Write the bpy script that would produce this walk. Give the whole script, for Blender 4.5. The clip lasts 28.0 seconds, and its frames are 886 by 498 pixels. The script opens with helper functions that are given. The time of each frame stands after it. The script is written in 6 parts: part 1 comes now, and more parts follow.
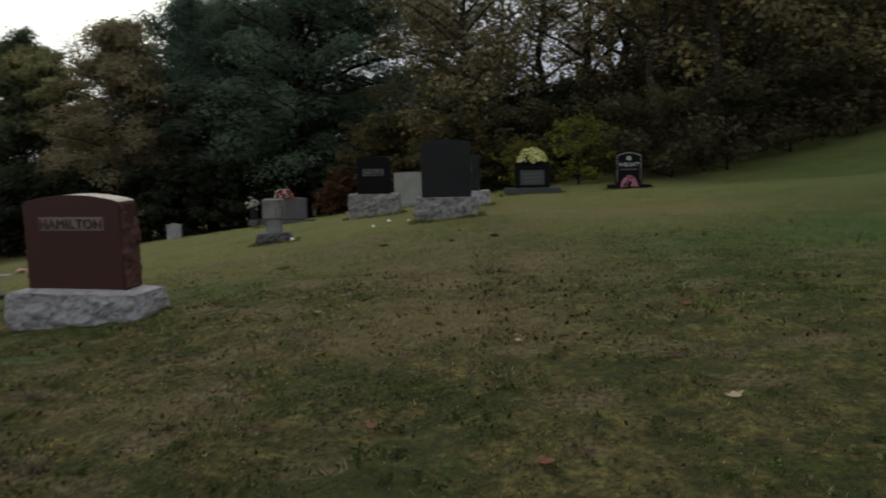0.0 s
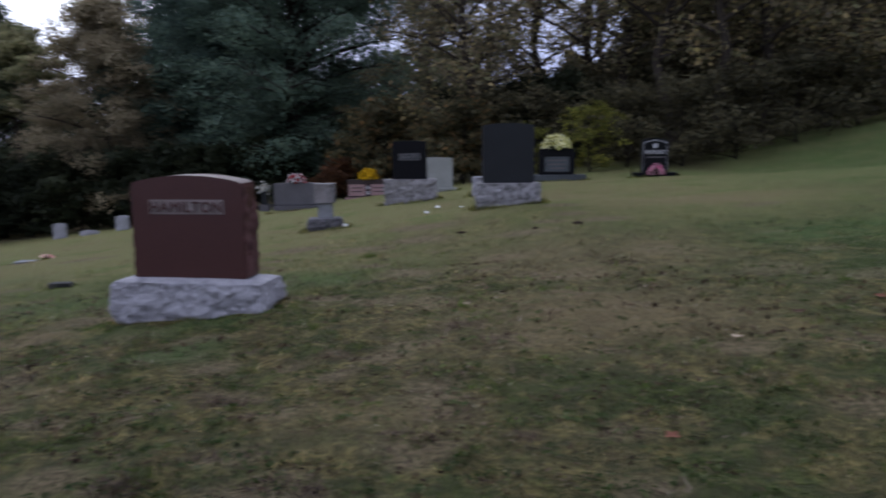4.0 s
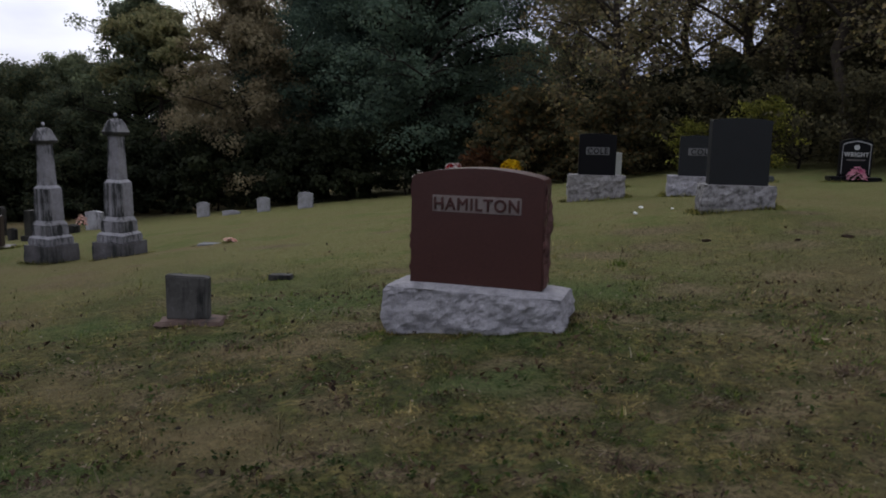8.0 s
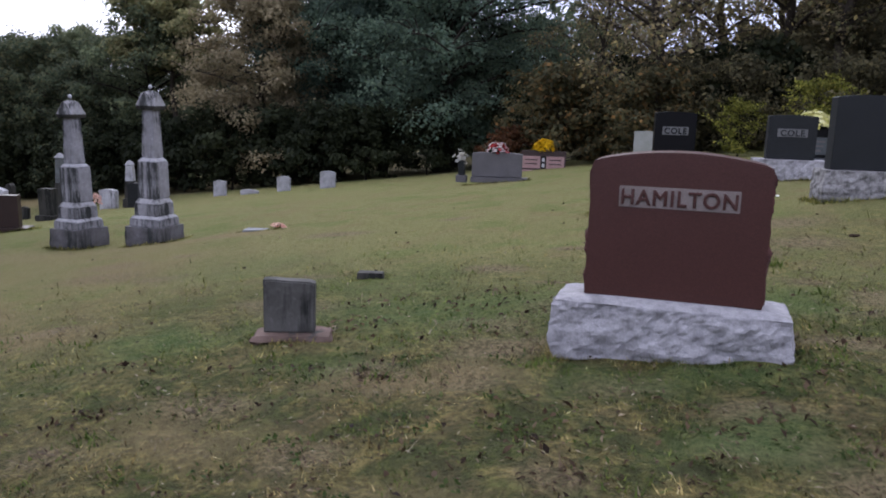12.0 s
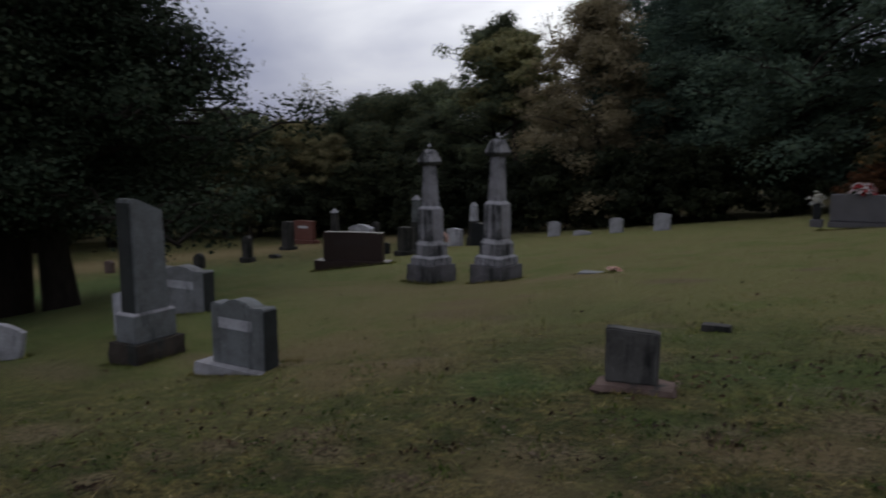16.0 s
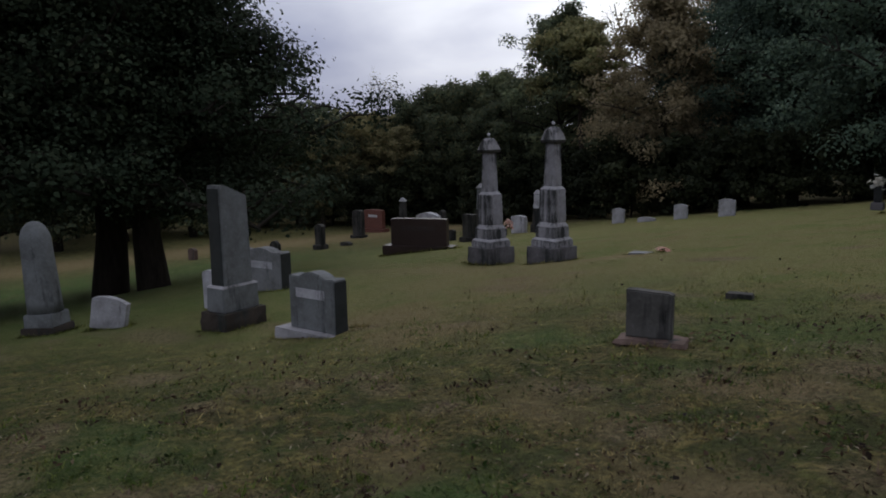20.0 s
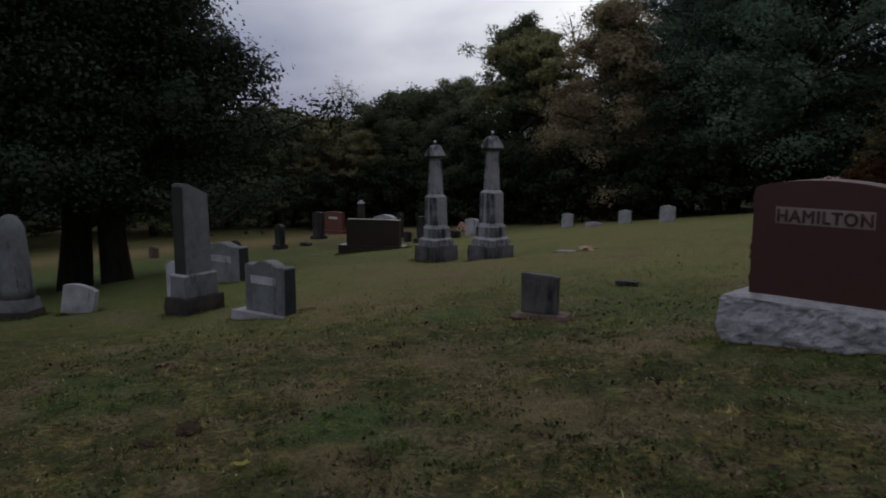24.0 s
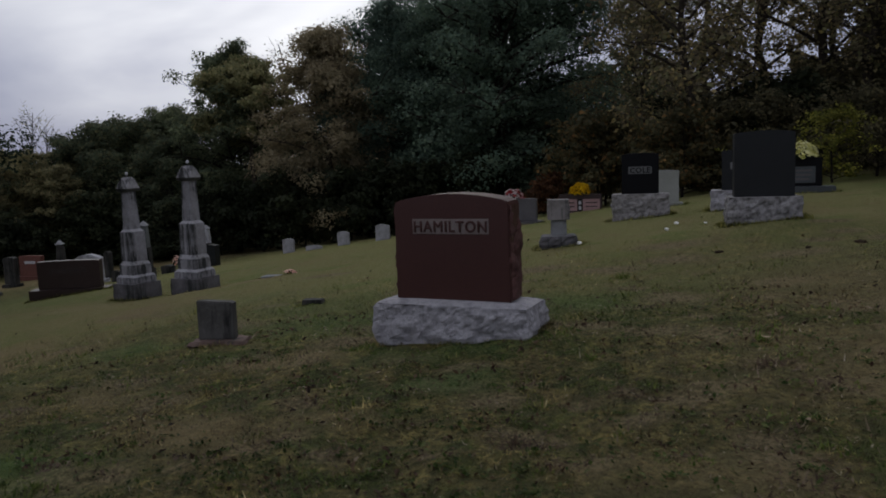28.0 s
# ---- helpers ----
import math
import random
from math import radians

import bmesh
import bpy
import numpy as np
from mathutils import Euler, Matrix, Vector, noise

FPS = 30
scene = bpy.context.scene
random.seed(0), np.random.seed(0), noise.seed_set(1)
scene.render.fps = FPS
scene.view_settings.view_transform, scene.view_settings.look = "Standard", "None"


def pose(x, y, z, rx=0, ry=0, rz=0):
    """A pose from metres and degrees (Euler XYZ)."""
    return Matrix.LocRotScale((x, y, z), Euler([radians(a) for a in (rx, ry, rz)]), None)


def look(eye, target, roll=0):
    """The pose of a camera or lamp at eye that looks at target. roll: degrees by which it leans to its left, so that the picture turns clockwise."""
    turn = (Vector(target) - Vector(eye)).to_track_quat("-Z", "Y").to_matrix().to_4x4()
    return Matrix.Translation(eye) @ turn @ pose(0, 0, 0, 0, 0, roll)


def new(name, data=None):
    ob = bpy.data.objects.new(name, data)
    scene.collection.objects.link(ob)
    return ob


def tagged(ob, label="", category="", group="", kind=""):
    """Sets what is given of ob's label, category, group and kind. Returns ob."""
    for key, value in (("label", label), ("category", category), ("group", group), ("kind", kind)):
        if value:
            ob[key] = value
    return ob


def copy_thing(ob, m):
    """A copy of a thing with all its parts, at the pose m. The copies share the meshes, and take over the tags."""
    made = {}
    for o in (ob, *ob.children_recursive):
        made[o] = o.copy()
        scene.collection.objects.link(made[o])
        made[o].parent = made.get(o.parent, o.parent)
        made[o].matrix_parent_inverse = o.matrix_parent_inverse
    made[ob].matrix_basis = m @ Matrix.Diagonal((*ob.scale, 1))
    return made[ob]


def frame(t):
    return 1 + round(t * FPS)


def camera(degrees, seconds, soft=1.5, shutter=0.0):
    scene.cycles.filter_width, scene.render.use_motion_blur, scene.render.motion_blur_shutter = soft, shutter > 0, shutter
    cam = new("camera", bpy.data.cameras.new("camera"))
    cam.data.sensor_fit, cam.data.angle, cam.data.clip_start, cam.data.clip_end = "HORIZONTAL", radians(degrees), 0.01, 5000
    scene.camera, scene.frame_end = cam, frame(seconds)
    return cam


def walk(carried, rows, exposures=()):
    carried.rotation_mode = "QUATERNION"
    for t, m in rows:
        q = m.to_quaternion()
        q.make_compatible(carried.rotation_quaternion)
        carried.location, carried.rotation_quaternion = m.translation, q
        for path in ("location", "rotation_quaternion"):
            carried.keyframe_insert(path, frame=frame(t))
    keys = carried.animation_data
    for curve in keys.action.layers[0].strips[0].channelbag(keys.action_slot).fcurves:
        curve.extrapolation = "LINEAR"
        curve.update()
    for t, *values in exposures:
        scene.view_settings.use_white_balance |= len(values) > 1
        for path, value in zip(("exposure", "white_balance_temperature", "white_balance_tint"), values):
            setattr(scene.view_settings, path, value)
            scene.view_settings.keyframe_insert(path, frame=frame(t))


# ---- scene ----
# ------------------------------------------------------------------ camera
cam = camera(59.7, 28.0, soft=1.8, shutter=0.6)
PATH = [
    (0.0, (3.991, -5.959, 1.346), (3.528, -1.022, 0.702), -1.40),
    (0.5, (3.895, -5.801, 1.344), (3.810, -0.844, 0.697), -1.45),
    (1.0, (3.808, -5.736, 1.335), (4.050, -0.786, 0.674), -1.02),
    (1.5, (3.628, -5.745, 1.344), (4.042, -0.800, 0.728), -1.00),
    (2.0, (3.432, -5.746, 1.341), (3.887, -0.806, 0.718), -0.71),
    (2.5, (3.256, -5.693, 1.304), (3.670, -0.750, 0.674), -0.90),
    (3.0, (3.052, -5.616, 1.315), (3.374, -0.667, 0.679), -0.78),
    (3.5, (2.800, -5.640, 1.311), (2.922, -0.689, 0.625), -0.59),
    (4.0, (2.591, -5.665, 1.322), (2.367, -0.724, 0.592), -0.66),
    (4.5, (2.437, -5.626, 1.324), (1.629, -0.742, 0.623), -1.12),
    (6.5, (1.626, -5.268, 1.332), (0.591, -0.425, 0.644), 0.55),
    (7.0, (1.472, -5.113, 1.340), (0.390, -0.282, 0.640), 1.14),
    (7.5, (1.323, -5.029, 1.321), (0.298, -0.189, 0.597), 1.24),
    (8.0, (1.101, -4.974, 1.323), (0.245, -0.112, 0.528), 1.14),
    (8.5, (0.944, -4.891, 1.302), (0.120, -0.033, 0.451), 1.15),
    (9.0, (0.781, -4.720, 1.296), (-0.209, 0.107, 0.444), 1.58),
    (9.5, (0.622, -4.614, 1.272), (-0.616, 0.140, 0.341), 2.05),
    (10.0, (0.387, -4.513, 1.273), (-0.781, 0.245, 0.274), 2.16),
    (10.5, (0.255, -4.427, 1.260), (-0.870, 0.337, 0.238), 1.72),
    (11.0, (0.148, -4.247, 1.262), (-0.972, 0.522, 0.259), 1.50),
    (11.5, (0.069, -4.138, 1.249), (-0.951, 0.651, 0.239), 1.84),
    (12.0, (-0.040, -4.113, 1.266), (-0.888, 0.726, 0.335), 1.60),
    (12.5, (-0.135, -4.099, 1.271), (-1.022, 0.745, 0.406), 1.12),
    (14.5, (-0.248, -4.083, 1.269), (-1.364, 0.745, 0.608), 1.44),
    (15.0, (-0.230, -4.093, 1.283), (-1.742, 0.628, 0.625), 1.31),
    (15.5, (-0.189, -4.103, 1.307), (-2.401, 0.332, 0.642), 1.02),
    (16.0, (-0.163, -4.081, 1.295), (-2.952, 0.009, 0.597), -0.21),
    (16.5, (-0.126, -4.106, 1.281), (-3.144, -0.183, 0.570), -1.14),
    (17.0, (-0.039, -4.222, 1.279), (-3.106, -0.339, 0.559), -1.28),
    (17.5, (0.067, -4.336, 1.282), (-2.969, -0.431, 0.549), -0.45),
    (18.0, (0.177, -4.359, 1.286), (-2.989, -0.559, 0.550), -0.44),
    (18.5, (0.289, -4.365, 1.278), (-2.955, -0.640, 0.505), -0.38),
    (19.0, (0.345, -4.418, 1.284), (-2.902, -0.694, 0.516), -1.04),
    (19.5, (0.383, -4.553, 1.288), (-2.814, -0.787, 0.516), -1.36),
    (20.0, (0.452, -4.633, 1.285), (-2.694, -0.820, 0.529), -1.12),
    (20.5, (0.590, -4.662, 1.304), (-2.545, -0.834, 0.580), -0.64),
    (21.0, (0.723, -4.695, 1.305), (-2.450, -0.896, 0.599), -0.73),
    (21.5, (0.856, -4.781, 1.299), (-2.292, -0.972, 0.539), -0.72),
    (23.5, (1.344, -5.171, 1.335), (-1.738, -1.298, 0.628), 0.03),
    (24.0, (1.417, -5.337, 1.332), (-1.546, -1.376, 0.602), -0.05),
    (24.5, (1.484, -5.362, 1.335), (-1.403, -1.346, 0.601), -0.24),
    (25.0, (1.581, -5.313, 1.348), (-1.126, -1.173, 0.614), -0.37),
    (25.5, (1.673, -5.260, 1.345), (-0.559, -0.849, 0.598), -0.32),
    (26.0, (1.764, -5.215, 1.347), (0.276, -0.498, 0.615), 0.04),
    (26.5, (1.831, -5.194, 1.337), (0.821, -0.351, 0.612), -0.26),
    (27.0, (1.876, -5.183, 1.321), (0.867, -0.334, 0.638), -0.73),
    (27.5, (1.906, -5.230, 1.326), (0.542, -0.457, 0.735), -2.28),
    (28.0, (2.010, -5.325, 1.327), (0.545, -0.582, 0.722), -2.23),
]
EXPOSURES = [
    (0.0, -0.15, 7150, -4.0),
    (1.2, 0.20, 6850, 6.0),
    (1.8, 0.77, 6050, 12.5),
    (2.2, 0.87, 5800, 13.5),
    (3.0, 0.78, 5540, 14.0),
    (4.0, 0.33, 5650, 12.5),
    (4.5, 0.25, 5700, 11.0),
    (6.5, -0.12, 6450, 6.0),
    (7.0, -0.20, 6440, 6.0),
    (8.0, -0.06, 6420, 6.5),
    (8.5, 0.40, 6410, 10.5),
    (9.0, 0.70, 6400, 12.0),
    (10.0, 0.75, 6080, 12.0),
    (11.0, 1.10, 6030, 12.0),
    (12.5, 0.92, 6030, 12.0),
    (14.5, -0.05, 6480, 6.5),
    (15.0, -0.22, 6450, 6.0),
    (16.0, -0.58, 6400, 6.0),
    (17.0, -0.60, 6360, 6.0),
    (18.0, -0.45, 6360, 6.0),
    (20.0, -0.33, 6370, 6.0),
    (21.5, -0.52, 6400, 6.0),
    (23.5, -0.70, 6430, 6.0),
    (24.0, -0.68, 6430, 6.0),
    (25.0, -0.55, 6440, 6.0),
    (26.0, -0.34, 6440, 6.0),
    (27.0, -0.12, 6450, 6.0),
    (28.0, -0.62, 6430, 6.0),
]
walk(cam, [(t, look(e, g, r)) for t, e, g, r in PATH], EXPOSURES)

# ------------------------------------------------------------------ sky and light
SKY = 1.36
world = bpy.data.worlds.new("dusk_sky")
scene.world = world
world.use_nodes = True
wn, wl = world.node_tree.nodes, world.node_tree.links
wn.clear()
w_out = wn.new("ShaderNodeOutputWorld")
w_sky = wn.new("ShaderNodeTexSky")
w_sky.sky_type, w_sky.sun_disc = "NISHITA", False
w_sky.sun_elevation, w_sky.sun_rotation = radians(38), radians(-28)
w_bg_sky = wn.new("ShaderNodeBackground")
w_bg_sky.inputs["Strength"].default_value = 0.06
wl.new(w_sky.outputs[0], w_bg_sky.inputs["Color"])
# a broken sheet of cloud over the clear sky
w_tc = wn.new("ShaderNodeTexCoord")
w_map = wn.new("ShaderNodeMapping")
w_map.inputs["Scale"].default_value = (1.0, 1.0, 3.2)
wl.new(w_tc.outputs["Generated"], w_map.inputs[0])
w_noise = wn.new("ShaderNodeTexNoise")
w_noise.inputs["Scale"].default_value = 2.1
w_noise.inputs["Detail"].default_value = 5.0
w_noise.inputs["Roughness"].default_value = 0.5
w_noise.inputs["Distortion"].default_value = 0.4
wl.new(w_map.outputs[0], w_noise.inputs["Vector"])
w_ramp = wn.new("ShaderNodeValToRGB")
w_ramp.color_ramp.elements[0].position, w_ramp.color_ramp.elements[1].position = 0.36, 0.66
w_ramp.color_ramp.elements[0].color = (0.55, 0.57, 0.74, 1)
w_ramp.color_ramp.elements[1].color = (1.0, 1.0, 1.06, 1)
wl.new(w_noise.outputs[0], w_ramp.inputs[0])
w_bg_cloud = wn.new("ShaderNodeBackground")
w_bg_cloud.inputs["Strength"].default_value = 0.80 * SKY
w_sep = wn.new("ShaderNodeSeparateXYZ")
wl.new(w_tc.outputs["Generated"], w_sep.inputs[0])
w_rise = wn.new("ShaderNodeValToRGB")
w_rise.color_ramp.elements[0].position, w_rise.color_ramp.elements[1].position = 0.02, 0.50
w_rise.color_ramp.elements[0].color = (0.55, 0.56, 0.69, 1)
w_rise.color_ramp.elements[1].color = (1.22, 1.20, 1.17, 1)
wl.new(w_sep.outputs[2], w_rise.inputs[0])
w_mul = wn.new("ShaderNodeMix")
w_mul.data_type, w_mul.blend_type = "RGBA", "MULTIPLY"
w_mul.inputs[0].default_value = 1.0
wl.new(w_ramp.outputs[0], w_mul.inputs[6])
wl.new(w_rise.outputs[0], w_mul.inputs[7])
# the thin place in the cloud before the low sun
w_dot = wn.new("ShaderNodeVectorMath")
w_dot.operation = "DOT_PRODUCT"
w_dot.inputs[1].default_value = (-0.44, 0.83, 0.34)
wl.new(w_tc.outputs["Generated"], w_dot.inputs[0])
w_thin = wn.new("ShaderNodeMapRange")
w_thin.interpolation_type = "SMOOTHSTEP"
w_thin.inputs["From Min"].default_value, w_thin.inputs["From Max"].default_value = 0.90, 1.0
wl.new(w_dot.outputs["Value"], w_thin.inputs["Value"])
w_veil = wn.new("ShaderNodeMath")
w_veil.operation = "MULTIPLY"
wl.new(w_thin.outputs[0], w_veil.inputs[0])
wl.new(w_noise.outputs[0], w_veil.inputs[1])
w_glow = wn.new("ShaderNodeMix")
w_glow.data_type, w_glow.blend_type = "RGBA", "ADD"
wl.new(w_veil.outputs[0], w_glow.inputs[0])
wl.new(w_mul.outputs[2], w_glow.inputs[6])
w_glow.inputs[7].default_value = (1.75, 1.68, 1.55, 1)
wl.new(w_glow.outputs[2], w_bg_cloud.inputs["Color"])
w_mix = wn.new("ShaderNodeMixShader")
w_mix.inputs[0].default_value = 0.90
wl.new(w_bg_sky.outputs[0], w_mix.inputs[1])
wl.new(w_bg_cloud.outputs[0], w_mix.inputs[2])
wl.new(w_mix.outputs[0], w_out.inputs[0])

sun = new("sun", bpy.data.lights.new("sun", "SUN"))
sun.data.energy, sun.data.angle, sun.data.color = 0.5, radians(40), (1.0, 0.95, 0.9)
sun.matrix_world = look((0, 0, 30), (18, -34, 0))

# ------------------------------------------------------------------ materials
def nodes_of(name, rough=0.8, metal=0.0, spec=0.5):
    m = bpy.data.materials.new(name)
    m.use_nodes = True
    b = m.node_tree.nodes["Principled BSDF"]
    b.inputs["Roughness"].default_value = rough
    b.inputs["Metallic"].default_value = metal
    b.inputs["Specular IOR Level"].default_value = spec
    return m, m.node_tree.nodes, m.node_tree.links, b


def noise_node(n, l, scale, detail=4.0, rough=0.55, vec=None, stretch=None):
    t = n.new("ShaderNodeTexNoise")
    t.inputs["Scale"].default_value = scale
    t.inputs["Detail"].default_value = detail
    t.inputs["Roughness"].default_value = rough
    if vec is None:
        vec = n.new("ShaderNodeTexCoord").outputs["Object"]
    if stretch:
        mp = n.new("ShaderNodeMapping")
        mp.inputs["Scale"].default_value = stretch
        l.new(vec, mp.inputs[0])
        vec = mp.outputs[0]
    l.new(vec, t.inputs["Vector"])
    return t.outputs[0]


def ramp_node(n, l, src, stops):
    r = n.new("ShaderNodeValToRGB")
    e = r.color_ramp.elements
    while len(e) < len(stops):
        e.new(0.5)
    for k, (p, c) in enumerate(stops):
        e[k].position = p
        e[k].color = (*c, 1) if len(c) == 3 else c
    l.new(src, r.inputs[0])
    return r.outputs[0]


def mix_node(n, l, fac, a, b, mode="MIX"):
    x = n.new("ShaderNodeMix")
    x.data_type, x.blend_type = "RGBA", mode
    for sock, val in ((x.inputs[0], fac), (x.inputs[6], a), (x.inputs[7], b)):
        if isinstance(val, (int, float)):
            sock.default_value = val
        elif isinstance(val, tuple):
            sock.default_value = (*val, 1)
        else:
            l.new(val, sock)
    return x.outputs[2]


def bump_node(n, l, b, src, strength, dist=0.01):
    u = n.new("ShaderNodeBump")
    u.inputs["Strength"].default_value = strength
    u.inputs["Distance"].default_value = dist
    l.new(src, u.inputs["Height"])
    l.new(u.outputs[0], b.inputs["Normal"])


def granite(name, colour, fleck, rough=0.35, spec=0.4, dirt=0.25, fleck_scale=260, bump=0.05):
    """Crystalline stone: fine flecks, slow colour drift and a little dirt."""
    m, n, l, b = nodes_of(name, rough, 0, spec)
    fine = noise_node(n, l, fleck_scale, 2)
    col = mix_node(n, l, ramp_node(n, l, fine, [(0.42, (0, 0, 0)), (0.62, (1, 1, 1))]), colour, fleck)
    slow = ramp_node(n, l, noise_node(n, l, 3.5, 6, 0.65), [(0.35, (1, 1, 1)), (0.75, (1 - dirt, 1 - dirt, 1 - dirt * 1.1))])
    col = mix_node(n, l, 1.0, col, slow, "MULTIPLY")
    l.new(col, b.inputs["Base Color"])
    bump_node(n, l, b, noise_node(n, l, 70, 5), bump, 0.01)
    return m


def weathered(name, colour, streak=(0.03, 0.035, 0.035), amount=0.5, rough=0.9, bump=0.25):
    """Old marble or limestone with dark lichen running down it."""
    m, n, l, b = nodes_of(name, rough, 0, 0.25)
    run = noise_node(n, l, 8.5, 5, 0.6, stretch=(1, 1, 0.11))
    patch = noise_node(n, l, 4.5, 5, 0.6)
    fac = mix_node(n, l, 0.28, run, patch)
    lo = 0.58 - 0.12 * amount
    fac = ramp_node(n, l, fac, [(lo, (0, 0, 0)), (lo + 0.10, (0.9, 0.9, 0.9))])
    pale = tuple(min(1, c * 1.18) for c in colour)
    body = mix_node(n, l, noise_node(n, l, 28, 5), colour, pale)
    body = mix_node(n, l, ramp_node(n, l, noise_node(n, l, 1.9, 4), [(0.4, (0, 0, 0)), (0.7, (0.55, 0.55, 0.55))]), body, tuple(c * 0.72 for c in colour))
    lichen = ramp_node(n, l, noise_node(n, l, 34, 4, 0.6), [(0.56, (0, 0, 0)), (0.66, (0.55, 0.55, 0.55))])
    body = mix_node(n, l, lichen, body, tuple(min(1, c * 1.45) for c in colour))
    stain = ramp_node(n, l, noise_node(n, l, 3.1, 6, 0.7), [(0.42, (1, 1, 1)), (0.66, (0.58, 0.57, 0.55))])
    l.new(mix_node(n, l, 1.0, mix_node(n, l, fac, body, streak), stain, "MULTIPLY"), b.inputs["Base Color"])
    bump_node(n, l, b, noise_node(n, l, 55, 6), bump, 0.01)
    return m


def rock_face(name, colour, dark, bump=0.6):
    m, n, l, b = nodes_of(name, 0.9, 0, 0.3)
    col = mix_node(n, l, ramp_node(n, l, noise_node(n, l, 120, 3), [(0.35, (0, 0, 0)), (0.65, (1, 1, 1))]), tuple(c * 0.82 for c in colour), colour)
    col = mix_node(n, l, ramp_node(n, l, noise_node(n, l, 14, 6, 0.65), [(0.44, (0, 0, 0)), (0.66, (0.8, 0.8, 0.8))]), col, dark)
    l.new(col, b.inputs["Base Color"])
    bump_node(n, l, b, noise_node(n, l, 24, 6, 0.65), bump, 0.02)
    return m


def plain(name, colour, rough=0.7, spec=0.3, vary=0.2, scale=30, metal=0.0):
    m, n, l, b = nodes_of(name, rough, metal, spec)
    l.new(mix_node(n, l, noise_node(n, l, scale, 5), tuple(c * (1 - vary) for c in colour), tuple(min(1, c * (1 + vary)) for c in colour)), b.inputs["Base Color"])
    bump_node(n, l, b, noise_node(n, l, scale * 3, 4), 0.08, 0.004)
    return m


def leafy(name, stops, rough=0.6, through_light=0.5):
    """Leaves or petals: every one its own tint."""
    m, n, l, b = nodes_of(name, rough, 0, 0.12)
    g = n.new("ShaderNodeNewGeometry")
    o = n.new("ShaderNodeObjectInfo")
    col = ramp_node(n, l, g.outputs["Random Per Island"], stops)
    slow = ramp_node(n, l, noise_node(n, l, 0.55, 3), [(0.3, (0.55, 0.55, 0.55)), (0.7, (1.25, 1.25, 1.25))])
    col = mix_node(n, l, 1.0, col, slow, "MULTIPLY")
    each = ramp_node(n, l, o.outputs["Random"], [(0.0, (0.8, 0.8, 0.8)), (1.0, (1.15, 1.1, 1.0))])
    col = mix_node(n, l, 1.0, col, each, "MULTIPLY")
    l.new(col, b.inputs["Base Color"])
    t = n.new("ShaderNodeBsdfTranslucent")
    l.new(col, t.inputs["Color"])
    mx = n.new("ShaderNodeMixShader")
    mx.inputs[0].default_value = through_light
    l.new(b.outputs[0], mx.inputs[1])
    l.new(t.outputs[0], mx.inputs[2])
    l.new(mx.outputs[0], n["Material Output"].inputs["Surface"])
    return m


def patchwork(n, l):
    """Where the turf is green (0) and where it is dry (1): hand-sized to pace-wide patches."""
    f = mix_node(n, l, 0.45, noise_node(n, l, 4.6, 5, 0.6), noise_node(n, l, 1.3, 4, 0.6))
    return ramp_node(n, l, f, [(0.45, (0, 0, 0)), (0.53, (1, 1, 1))])


